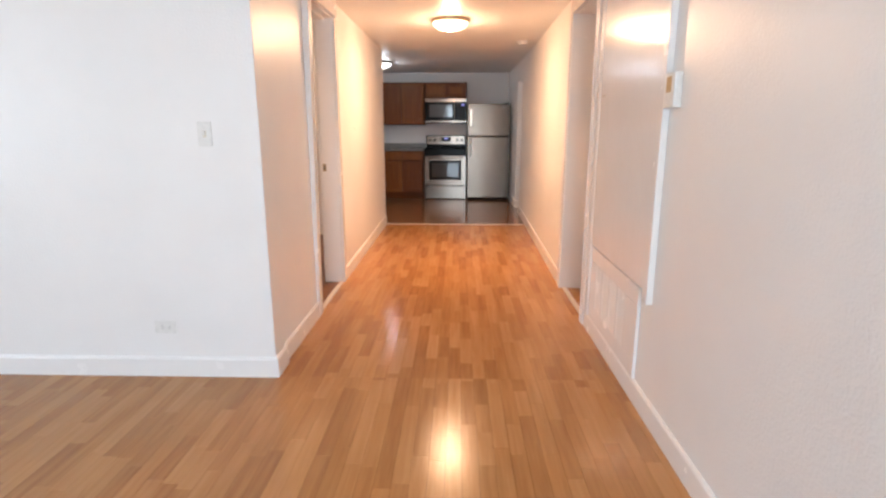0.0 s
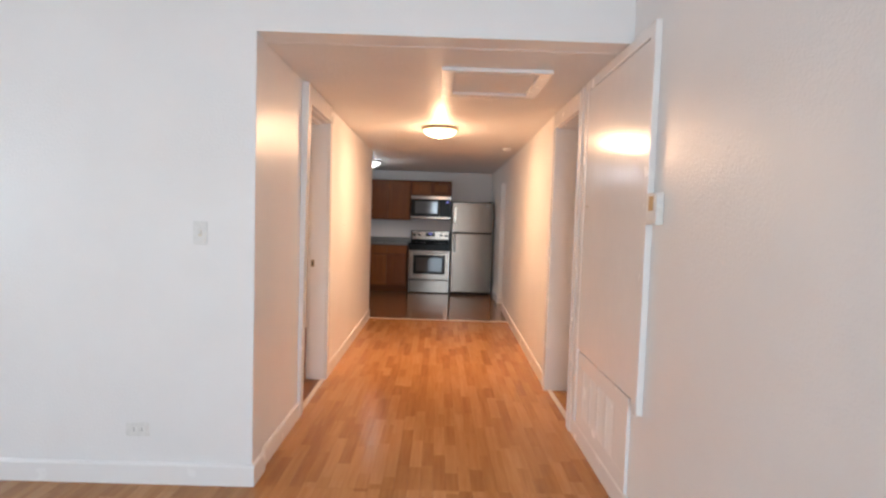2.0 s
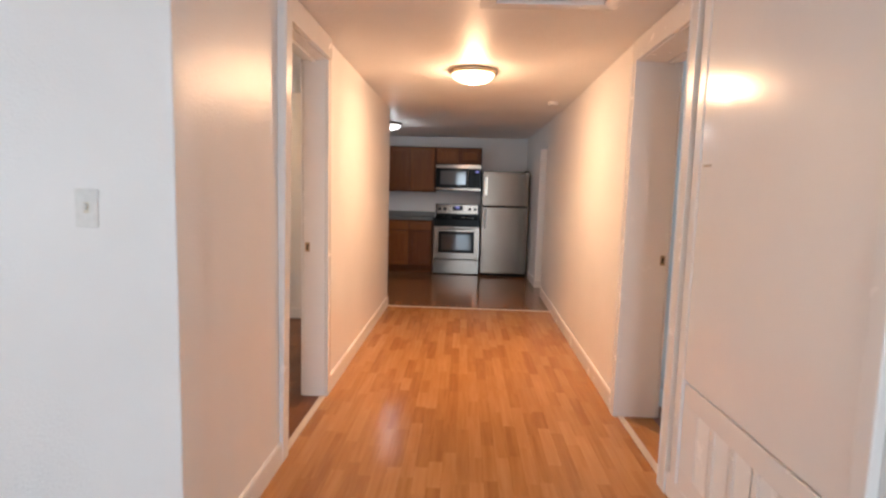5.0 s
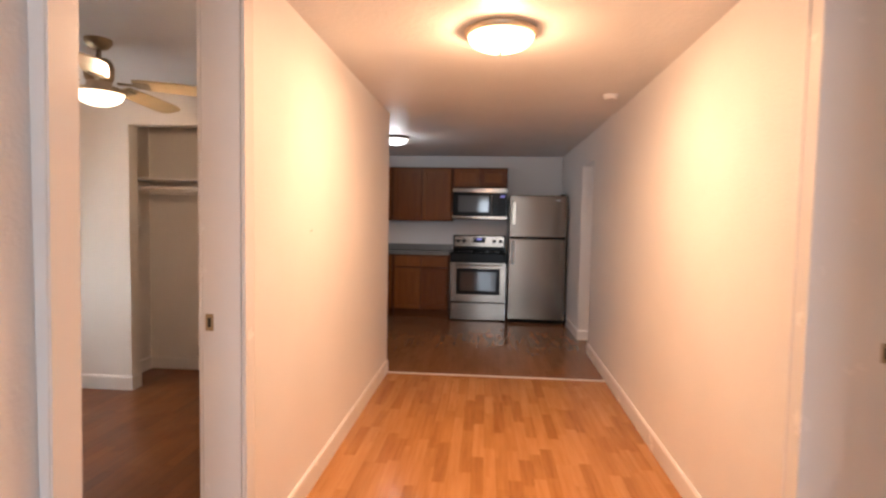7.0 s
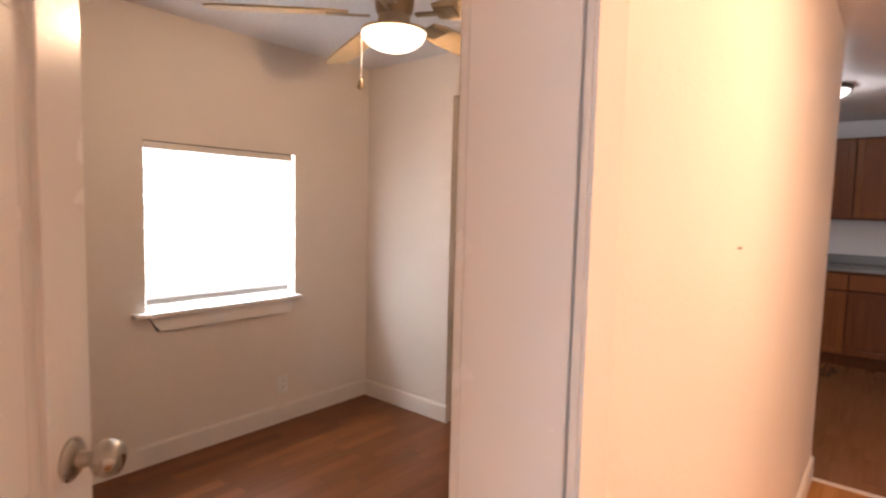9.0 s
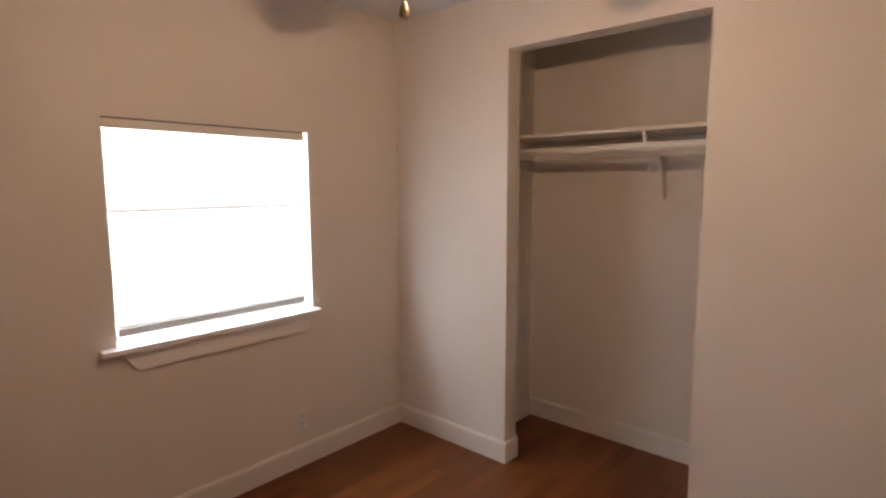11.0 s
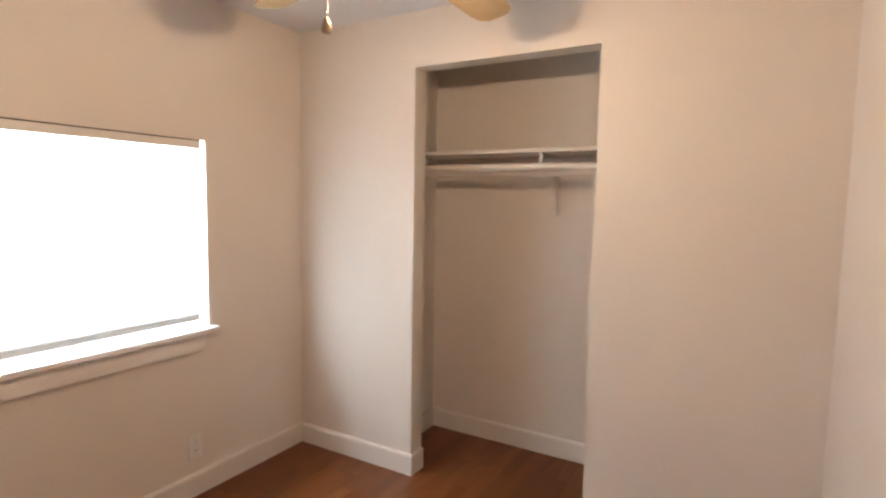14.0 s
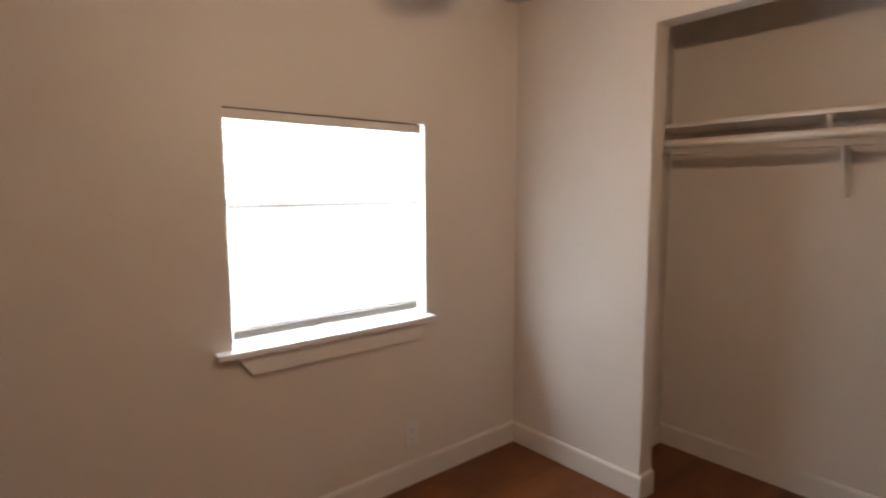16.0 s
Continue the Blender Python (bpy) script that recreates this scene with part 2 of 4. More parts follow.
def prism(pts, z0, z1, bevel=0.0, bm=None):
    """Upright prism over a polygon in plan."""
    own = bmesh.new()
    lo = [own.verts.new((x, y, z0)) for x, y in pts]
    hi = [own.verts.new((x, y, z1)) for x, y in pts]
    n = len(pts)
    own.faces.new(lo[::-1])
    own.faces.new(hi)
    for i in range(n):
        own.faces.new((lo[i], lo[(i + 1) % n], hi[(i + 1) % n], hi[i]))
    if bevel:
        bmesh.ops.bevel(own, geom=own.edges[:], offset=bevel, segments=2, affect="EDGES", profile=0.5)
    return merge(bm, own)


def lathe(profile, steps=32, bm=None, m=None):
    """Solid of revolution about z from (radius, z) rows."""
    own = bmesh.new()
    rings = []
    for r, z in profile:
        if r < 1e-5:
            rings.append([own.verts.new((0, 0, z))])
        else:
            rings.append([own.verts.new((r * math.cos(2 * math.pi * i / steps), r * math.sin(2 * math.pi * i / steps), z)) for i in range(steps)])
    for a, b in zip(rings, rings[1:]):
        for i in range(steps):
            j = (i + 1) % steps
            if len(a) == 1 and len(b) == 1:
                continue
            if len(a) == 1:
                own.faces.new((a[0], b[i], b[j]))
            elif len(b) == 1:
                own.faces.new((a[i], a[j], b[0]))
            else:
                own.faces.new((a[i], a[j], b[j], b[i]))
    if m is not None:
        bmesh.ops.transform(own, matrix=m, verts=own.verts)
    return merge(bm, own)


def rod(p, q, r, steps=12, bm=None):
    p, q = Vector(p), Vector(q)
    d = q - p
    m = Matrix.Translation(p) @ d.to_track_quat("Z", "Y").to_matrix().to_4x4()
    L = d.length
    return lathe([(0, 0), (r, 0), (r, L), (0, L)], steps, bm, m)


def structure(name, bm, mat, label, category, smooth=False):
    return tagged(put(name, bm, mat, smooth), label, category, "", "structure")


# ---- plan ----
HALL_R0, HALL_R1 = 1.83, 1.91          # the hall widens a little towards the kitchen
Y_END, Y_KIT = 4.585, 7.85
HC, KC, BC, LC = 2.253, 2.268, 2.277, 2.78
BED_X, CL_Y, BED_R = -2.60, 3.85, -0.155


def hall_r(y):
    return HALL_R0 + (HALL_R1 - HALL_R0) * max(0.0, y - 1.75) / 3.81


# ---- large structure ----
# living room
w = box(-4.0, 0.0, 0.0, 0.16, 0, LC)
box(0.0, HALL_R0, 0.0, 0.16, HC + 0.002, LC, bm=w)
structure("wall_living_hall", w, WALL, "white painted textured wall around the hall opening", "wall")
structure("wall_corner_post", box(-0.1, 0.004, 0.001, 0.162, 0, HC, 0.004), WALL, "white painted rounded wall end at the hall opening", "wall")
w = box(HALL_R0, HALL_R0 + 0.235, -5.6, 0.893, 0, LC)
box(HALL_R0, HALL_R0 + 0.235, 0.893, 1.687, 2.137, LC, bm=w)
prism([(HALL_R0, 1.687), (HALL_R0 + 0.235, 1.687), (HALL_R1 + 0.12, 5.56), (HALL_R1, 5.56), (HALL_R0, 1.75)], 0, LC, bm=w)
box(HALL_R1, HALL_R1 + 0.12, 5.56, 6.19, 1.975, LC, bm=w)
box(HALL_R1, HALL_R1 + 0.12, 6.19, Y_KIT + 0.14, 0, LC, bm=w)
structure("wall_east", w, WALL, "long white painted textured wall of living room and hall", "wall")
# the wide western opening is added for the fill lamp
w = box(-4.14, 2.07, -5.74, -5.6, 0, 0.15)
box(-4.14, 2.07, -5.74, -5.6, 2.1, LC, bm=w)
box(-4.14, -3.5, -5.74, -5.6, 0.15, 2.1, bm=w)
box(-3.5, -1.3, -5.74, -5.6, 0.15, 0.8, bm=w)
box(-1.3, 0.55, -5.74, -5.6, 0.15, 2.1, bm=w)
box(1.75, 2.07, -5.74, -5.6, 0.15, 2.1, bm=w)
box(1.09, 1.21, -5.61, -5.58, 0.15, 2.1, bm=w)
structure("wall_living_south", w, WALL, "white painted wall with a tall double window and an added wide opening", "wall")
# unseen wall, opened for the added side fill
w = box(-4.14, -4.0, -5.6, 0.16, 0, 0.85)
box(-4.14, -4.0, -5.6, 0.16, 2.15, LC, bm=w)
box(-4.14, -4.0, -5.6, -3.7, 0.85, 2.15, bm=w)
box(-4.14, -4.0, -1.5, 0.16, 0.85, 2.15, bm=w)
structure("wall_living_west", w, WALL, "unseen white painted wall with an added wide opening", "wall")
structure("ceiling_living", box(-4.14, 2.0, -5.74, 0.16, LC, LC + 0.1), CEIL, "white textured living room ceiling", "ceiling")

# hall
w = box(-0.14, -0.012, 0.162, 0.993, 0, LC)
box(-0.14, -0.012, 0.993, 1.807, 2.137, LC, bm=w)
box(-0.14, -0.012, 1.807, Y_END + 0.04, 0, LC, bm=w)
structure("wall_hall_west", w, WALL, "white painted textured hall wall with a doorway", "wall")
w = box(-0.012, HALL_R1 + 0.02, 0.16, Y_END + 0.02, HC, HC + 0.12)
structure("ceiling_hall", w, CEIL, "white textured low hall ceiling", "ceiling")

# kitchen
structure("wall_kitchen_north", box(-3.0, HALL_R1, Y_KIT, Y_KIT + 0.14, 0, LC), WALL_KIT, "pale grey painted kitchen back wall", "wall")
w = box(-3.14, -3.0, 4.46, Y_KIT + 0.14, 0, 0.95)
box(-3.14, -3.0, 4.46, Y_KIT + 0.14, 2.0, LC, bm=w)
box(-3.14, -3.0, 4.46, 5.85, 0.95, 2.0, bm=w)
box(-3.14, -3.0, 6.95, Y_KIT + 0.14, 0.95, 2.0, bm=w)
structure("wall_kitchen_west", w, WALL_KIT, "pale grey painted kitchen wall with a window", "wall")
structure("wall_kitchen_south", box(-3.0, -0.14, 4.48, Y_END + 0.04, 0, LC), WALL_KIT, "pale grey painted kitchen wall", "wall")
structure("ceiling_kitchen", box(-3.14, HALL_R1 + 0.12, Y_END + 0.02, Y_KIT + 0.14, KC, KC + 0.1), CEIL, "white textured kitchen ceiling", "ceiling")
# the east opening is added to let the utility fill in
w = box(HALL_R1 + 0.15, 3.6, 4.9, 5.02, 0, LC)
box(3.6, 3.72, 4.9, 5.9, 0, LC, bm=w)
box(3.6, 3.72, 5.9, 6.9, 0, 0.95, bm=w)
box(3.6, 3.72, 5.9, 6.9, 2.0, LC, bm=w)
box(3.6, 3.72, 6.9, Y_KIT + 0.14, 0, LC, bm=w)
box(HALL_R1 + 0.12, 3.6, Y_KIT, Y_KIT + 0.14, 0, LC, bm=w)
structure("wall_utility", w, WALL_KIT, "pale painted walls of a utility room with an added unseen opening", "wall")
structure("ceiling_utility", box(HALL_R1 + 0.12, 3.72, 4.9, Y_KIT + 0.14, KC, KC + 0.1), CEIL, "white utility room ceiling", "ceiling")

# bedroom
w = box(BED_X - 0.16, BED_X, 0.02, 4.54, 0, 0.785)
box(BED_X - 0.16, BED_X, 0.02, 4.54, 1.645, LC, bm=w)
box(BED_X - 0.16, BED_X, 0.02, 2.38, 0.785, 1.645, bm=w)
box(BED_X - 0.16, BED_X, 3.253, 4.54, 0.785, 1.645, bm=w)
structure("wall_bedroom_west", w, WALL_BED, "cream painted bedroom wall with a window opening", "wall")
w = box(BED_X, -1.851, CL_Y, CL_Y + 0.1, 0, LC)
box(-1.851, -0.975, CL_Y, CL_Y + 0.1, 2.02, LC, bm=w)
box(-0.975, BED_R, CL_Y, CL_Y + 0.1, 0, LC, bm=w)
structure("wall_bedroom_closet", w, WALL_BED, "cream painted wall around an open closet", "wall")
w = box(-0.155, -0.140, 0.162, 0.993, 0, BC)
box(-0.155, -0.140, 0.993, 1.807, 2.137, BC, bm=w)
box(-0.155, -0.140, 1.807, 4.48, 0, BC, bm=w)
structure("wall_bedroom_east", w, WALL_BED, "cream painted bedroom side of the hall wall", "wall")
structure("wall_bedroom_south", box(BED_X, -0.155, 0.162, 0.175, 0, BC), WALL_BED, "cream painted bedroom wall", "wall")
structure("wall_closet_west", box(-2.2, -2.08, CL_Y + 0.1, 4.445, 0, BC), WALL_BED, "cream painted closet side wall", "wall")
structure("wall_closet_north", box(-2.2, BED_R, 4.445, 4.475, 0, BC), WALL_BED, "cream painted closet back wall", "wall")
structure("wall_closet_east", box(-0.42, -0.30, CL_Y + 0.1, 4.445, 0, BC), WALL_BED, "cream painted closet side wall", "wall")
structure("ceiling_bedroom", box(BED_X - 0.1, -0.14, 0.16, 4.5, BC, BC + 0.1), CEIL_BED, "white textured bedroom ceiling", "ceiling")

# blue room
w = box(2.065, 4.5, 1.87, 1.99, 0, LC)
box(4.5, 4.64, -1.6, 1.99, 0, 0.9, bm=w)
box(4.5, 4.64, -1.6, 1.99, 2.1, LC, bm=w)
box(4.5, 4.64, -1.6, -0.4, 0.9, 2.1, bm=w)
box(4.5, 4.64, 0.8, 1.99, 0.9, 2.1, bm=w)
box(1.97, 4.5, -1.6, -1.48, 0, LC, bm=w)
structure("wall_blue_room", w, WALL_BLUE, "pale blue painted bedroom walls", "wall")
structure("wall_blue_room_west", box(2.065, 2.071, -1.48, 0.83, 0, 2.3), WALL_BLUE, "pale blue painted wall beside the door", "wall")
structure("ceiling_blue_room", box(1.97, 4.64, -1.6, 1.99, 2.3, 2.4), CEIL, "white ceiling of the blue room", "ceiling")
structure("ground", box(-60, 60, -60, 60, -0.5, -0.3), plain("dry_ground", (0.2, 0.18, 0.13), 0.9), "plain ground outside the house", "ground")

# baseboards
BH, BT = 0.108, 0.014


def baseboard(name, runs, label, mat=None):
    """Runs of (x0, y0, x1, y1): a board on the left of each run, with an eased top edge."""
    bm = bmesh.new()
    for x0, y0, x1, y1 in runs:
        d = Vector((x1 - x0, y1 - y0, 0))
        n = Vector((-d.y, d.x, 0)).normalized()
        L = d.length
        own = bmesh.new()
        prof = [(0, 0), (BT, 0), (BT, BH - 0.012), (BT * 0.72, BH - 0.003), (BT * 0.4, BH), (0, BH)]
        u = d.normalized()
        a = [own.verts.new(Vector((x0, y0, 0)) + n * s + Vector((0, 0, z))) for s, z in prof]
        b = [own.verts.new(Vector((x0, y0, 0)) + u * L + n * s + Vector((0, 0, z))) for s, z in prof]
        k = len(prof)
        for i in range(k):
            own.faces.new((a[i], a[(i + 1) % k], b[(i + 1) % k], b[i]))
        own.faces.new(a[::-1])
        own.faces.new(b)
        merge(bm, own)
    return structure(name, bm, mat or TRIM, label, "baseboard")


baseboard("baseboard_living", [(0.004 + BT, 0.0, -4.0, 0.0)], "white painted wooden baseboard under a white wall")
baseboard("baseboard_corner", [(0.004, 0.166, 0.004, 0.0)], "white painted baseboard return at the wall end")
baseboard("baseboard_hall_west", [(-0.012, 0.94, -0.012, 0.163), (-0.012, Y_END + 0.04, -0.012, 1.88)], "white painted wooden baseboard along the hall")
baseboard("baseboard_living_east", [(HALL_R0, -5.6, HALL_R0, 0.82)], "white painted wooden baseboard along the wall")
baseboard("baseboard_hall_east", [(HALL_R0, 1.76, HALL_R1, 5.56)], "white painted wooden baseboard along the hall")
baseboard("baseboard_kitchen", [(HALL_R1, 6.19, HALL_R1, 7.0)], "white painted baseboard in the kitchen")
baseboard("baseboard_kitchen_jamb", [(HALL_R1 + 0.12, 6.19, HALL_R1 - BT, 6.19)], "white painted baseboard on the opening's jamb")
baseboard("baseboard_bedroom", [(BED_X, CL_Y, BED_X, 0.175)], "white painted wooden baseboard under the window wall", SHELF)
baseboard("baseboard_bedroom_closet", [(-1.851 + BT, CL_Y, BED_X + BT, CL_Y), (BED_R, CL_Y, -0.975 - BT, CL_Y)], "white painted wooden baseboard beside the closet", SHELF)
baseboard("baseboard_closet_return", [(-1.851, CL_Y + 0.1, -1.851, CL_Y), ], "white painted baseboard return at the closet opening", SHELF)
baseboard("baseboard_closet_return_east", [(-0.975, CL_Y, -0.975, CL_Y + 0.1)], "white painted baseboard return at the closet opening", SHELF)
baseboard("baseboard_closet", [(-0.42, 4.445, -2.08, 4.445), (-2.08, 4.445, -2.08, CL_Y + 0.1)], "white painted baseboard inside the closet", SHELF)
baseboard("baseboard_bedroom_east", [(BED_R, 1.88, BED_R, CL_Y - BT)], "white painted wooden baseboard", SHELF)
baseboard("baseboard_blue_room", [(4.5, 1.87, 2.07, 1.87)], "blue-white painted baseboard", WALL_BLUE)

# threshold strips and attic hatch
structure("trim_threshold_bedroom", box(-0.045, -0.008, 1.01, 1.79, 0, 0.006, 0.002), METAL_STRIP, "narrow cream threshold strip in a doorway", "trim")
structure("trim_threshold_blue_room", box(1.836, 1.873, 0.91, 1.67, 0, 0.006, 0.002), METAL_STRIP, "narrow cream threshold strip in a doorway", "trim")
structure("trim_threshold", prism([(0.0, Y_END - 0.018), (hall_r(Y_END), Y_END - 0.018), (hall_r(Y_END), Y_END + 0.018), (0.0, Y_END + 0.018)], 0, 0.006, 0.002), METAL_STRIP, "narrow cream threshold strip between two floors", "trim")


# ---- doors and openings ----


def door_frame(name, side, x_hall, x_room, y0, y1, label, proud):
    """A painted jamb with stops, and casings on both faces; side is +1 where the hall lies towards +x."""
    ob = thing(name, label, "door frame")
    ob["kind"] = "structure"
    a, b = sorted((x_hall - side * 0.002, x_room + side * 0.002))
    top = 2.12
    for nm, bm in (("jamb", box(a, b, y0 - 0.018, y0, 0, top, 0.002)), ("jamb", box(a, b, y1, y1 + 0.018, 0, top, 0.002)),
                   ("head_jamb", box(a, b, y0 - 0.018, y1 + 0.018, top, top + 0.018, 0.002))):
        part(nm, bm, TRIM, ob)
    xs = x_room + side * 0.045
    s0, s1 = sorted((xs, xs + side * 0.035))
    part("door_stop", box(s0, s1, y0, y0 + 0.007, 0, top, 0.002), TRIM, ob)
    part("door_stop", box(s0, s1, y0 + 0.007, y1 - 0.0005, top - 0.011, top, 0.002), TRIM, ob)

    def leg(ya, yb, lean):
        bm = box(0, 1, ya, yb, 0, HC - 0.008, 0.0)
        for v in bm.verts:
            depth = 0.018 + lean * v.co.z / top
            v.co.x = x_hall + side * (depth if v.co.x > 0.5 else 0.0)
        bmesh.ops.bevel(bm, geom=bm.edges[:], offset=0.004, segments=2, affect="EDGES")
        return bm

    part("casing", leg(y0 - 0.088, y0 - 0.004, proud), TRIM, ob)
    part("casing", leg(y1 + 0.0005, y1 + 0.080, -0.006), TRIM, ob)
    h0, h1 = sorted((x_hall, x_hall + side * (0.018 + proud * 0.7)))
    part("casing", box(h0, h1, y0 - 0.0035, y1 + 0.0005, top + 0.004, HC - 0.008, 0.004), TRIM, ob)
    r0, r1 = sorted((x_room, x_room - side * 0.016))
    part("casing", box(r0, r1, y0 - 0.074, y0 - 0.004, 0, top + 0.085, 0.004), TRIM, ob)
    part("casing", box(r0, r1, y1 + 0.004, y1 + 0.074, 0, top + 0.085, 0.004), TRIM, ob)
    part("casing", box(r0, r1, y0 - 0.0035, y1 + 0.0035, top + 0.004, top + 0.085, 0.004), TRIM, ob)
    # strike plate with its latch hole
    xm = x_room + side * 0.028
    plate = part("strike_plate", box(xm - 0.0145, xm + 0.0145, y1 - 0.003, y1 - 0.0002, 0.945, 1.005, 0.001), BRASS, ob, "small brass strike plate")
    part("latch_hole", box(xm - 0.006, xm + 0.006, y1 - 0.0036, y1 - 0.0025, 0.958, 0.992), DARK, plate)
    return ob


def panel_door(name, hinge, angle, width, label, flip):
    """A moulded six-panel leaf; built along +y from the hinge, its hall face towards +x."""
    ob = thing(name, label, "door")
    H0, H1, T = 0.012, 2.10, 0.035
    leaf = bmesh.new()
    st, mid = 0.11, 0.10
    rows = [(0.22, 0.78), (0.93, 1.62), (1.73, 1.97)]
    cols = [(st, width / 2 - mid / 2), (width / 2 + mid / 2, width - st)]
    box(-T / 2, T / 2, 0, st, H0, H1, 0.0015, 1, leaf)
    box(-T / 2, T / 2, width - st, width, H0, H1, 0.0015, 1, leaf)
    box(-T / 2, T / 2, cols[0][1], cols[1][0], H0, H1, 0.0, 1, leaf)
    zs = [H0] + [z for r in rows for z in r] + [H1]
    for z0, z1 in zip(zs[::2], zs[1::2]):
        for y0, y1 in cols:
            box(-T / 2, T / 2, y0, y1, z0, z1, 0.0, 1, leaf)
    part("leaf", leaf, TRIM, ob)
    for z0, z1 in rows:
        for y0, y1 in cols:
            bm = bmesh.new()
            box(-T / 2 + 0.012, T / 2 - 0.012, y0, y1, z0, z1, 0.0, 1, bm)
            box(-T / 2 + 0.004, T / 2 - 0.004, y0 + 0.03, y1 - 0.03, z0 + 0.03, z1 - 0.03, 0.0075, 2, bm)
            part("panel", bm, TRIM, ob)
    z = 0.97
    for s in (1, -1):
        prof = [(0, 0), (0.032, 0), (0.032, 0.004), (0.026, 0.009), (0.012, 0.011), (0.011, 0.03), (0.017, 0.034), (0.026, 0.042), (0.0275, 0.054), (0.024, 0.066), (0.018, 0.071), (0, 0.072)]
        m = Matrix.Translation((s * T / 2, width - 0.06, z)) @ pose(0, 0, 0, 0, 90 * s, 0)
        part("knob", lathe(prof, 28, None, m), NICKEL, ob, "satin nickel round knob", True)
    part("latch_plate", box(-0.0125, 0.0125, width - 0.001, width + 0.0015, z - 0.028, z + 0.028, 0.0005, 1), BRASS, ob, "brass latch plate")
    for hz in (0.2, 1.05, 1.88):
        part("hinge", rod((flip * -(T / 2 + 0.004), 0.0, hz - 0.045), (flip * -(T / 2 + 0.004), 0.0, hz + 0.045), 0.006), BRASS, ob, "small brass hinge")
    ob.matrix_world = pose(hinge[0], hinge[1], 0, 0, 0, angle)
    return ob


door_frame("door_frame_bedroom", 1, -0.012, -0.155, 1.01, 1.79, "white gloss painted door frame, slightly out of plumb", 0.026)
door_frame("door_frame_blue_room", -1, HALL_R0, 2.071, 0.91, 1.67, "white gloss painted door frame of the blue room", 0.004)
panel_door("door_bedroom", (-0.185, 1.05), 47, 0.745, "white moulded panel door standing half open into the bedroom", 1)
panel_door("door_blue_room", (2.103, 0.925), -11, 0.735, "white moulded panel door standing ajar into the blue room", -1)

# small nail shape stands in for a faint scratch on the wall
ob = thing("wall_scratch", "tiny scratch on the white hall wall, modelled as a small nail", "nail")
part("shank", rod((-0.0125, 2.533, 1.284), (-0.004, 2.533, 1.286), 0.0016, 8), NICKEL, ob)
part("head", rod((-0.005, 2.533, 1.2858), (-0.0035, 2.533, 1.286), 0.0038, 10), NICKEL, ob)

# utility hatch with return-air grille on the hall's east wall
ob = thing("utility_panel", "white gloss painted access panel with trim and a vent grille below", "access panel")
X = HALL_R0
part("panel_board", box(X - 0.02, X - 0.0005, -0.285, 0.70, 0.585, 2.19, 0.003), PANEL, ob)
part("trim_strip", box(X - 0.03, X - 0.0005, -0.345, -0.288, 0.535, 2.25, 0.004), TRIM, ob)
part("trim_strip", box(X - 0.024, X - 0.0005, 0.703, 0.765, 0.11, 2.19, 0.004), TRIM, ob)
part("trim_strip", box(X - 0.026, X - 0.0005, -0.286, 0.765, 2.193, 2.25, 0.004), TRIM, ob)
part("latch", box(X - 0.025, X - 0.02, 0.60, 0.66, 1.475, 1.483, 0.001, 1), NICKEL, ob, "small painted latch")
low = bmesh.new()
box(X - 0.014, X - 0.0005, -0.20, 0.70, 0.11, 0.20, 0.002, 1, low)
box(X - 0.014, X - 0.0005, -0.20, 0.70, 0.48, 0.57, 0.002, 1, low)
box(X - 0.014, X - 0.0005, 0.56, 0.70, 0.20, 0.48, 0.0, 1, low)
box(X - 0.014, X - 0.0005, -0.20, -0.01, 0.20, 0.48, 0.0, 1, low)
for a, b in ((0.41, 0.44), (0.26, 0.29), (0.11, 0.14)):
    box(X - 0.014, X - 0.0005, a, b, 0.20, 0.48, 0.0, 1, low)
part("grille_frame", low, TRIM, ob)
part("backing", box(X - 0.003, X - 0.0004, -0.01, 0.56, 0.20, 0.48), TRIM, ob)
for a, b in ((0.44, 0.56), (0.29, 0.41), (0.14, 0.26), (-0.01, 0.11)):
    for k in range(14):
        z = 0.210 + k * 0.02
        bm = box(-0.0012, 0.0012, a + 0.016, b - 0.001, -0.0105, 0.0105)
        bmesh.ops.transform(bm, matrix=Matrix.Translation((X - 0.0085, 0, z)) @ pose(0, 0, 0, 0, 20, 0), verts=bm.verts)
        part("slat", bm, TRIM, ob)
        part("notch", box(X - 0.0042, X - 0.003, a + 0.003, a + 0.013, z - 0.006, z + 0.004), DARK, ob)

# attic hatch in the hall ceiling
ob = thing("attic_hatch", "white painted attic hatch with mitred trim in the ceiling", "attic hatch")
for q in ([(0.90, 0.50), (1.545, 0.50), (1.475, 0.57), (0.975, 0.57)], [(1.545, 0.50), (1.545, 1.165), (1.475, 1.09), (1.475, 0.57)],
          [(1.545, 1.165), (0.90, 1.165), (0.975, 1.09), (1.475, 1.09)], [(0.90, 1.165), (0.90, 0.50), (0.975, 0.57), (0.975, 1.09)]):
    part("trim_strip", prism(q, HC - 0.02, HC, 0.003), TRIM, ob)
part("hatch_panel", box(0.985, 1.465, 0.58, 1.08, HC - 0.006, HC + 0.0, 0.002), CEIL, ob)

# ---- fixtures ----


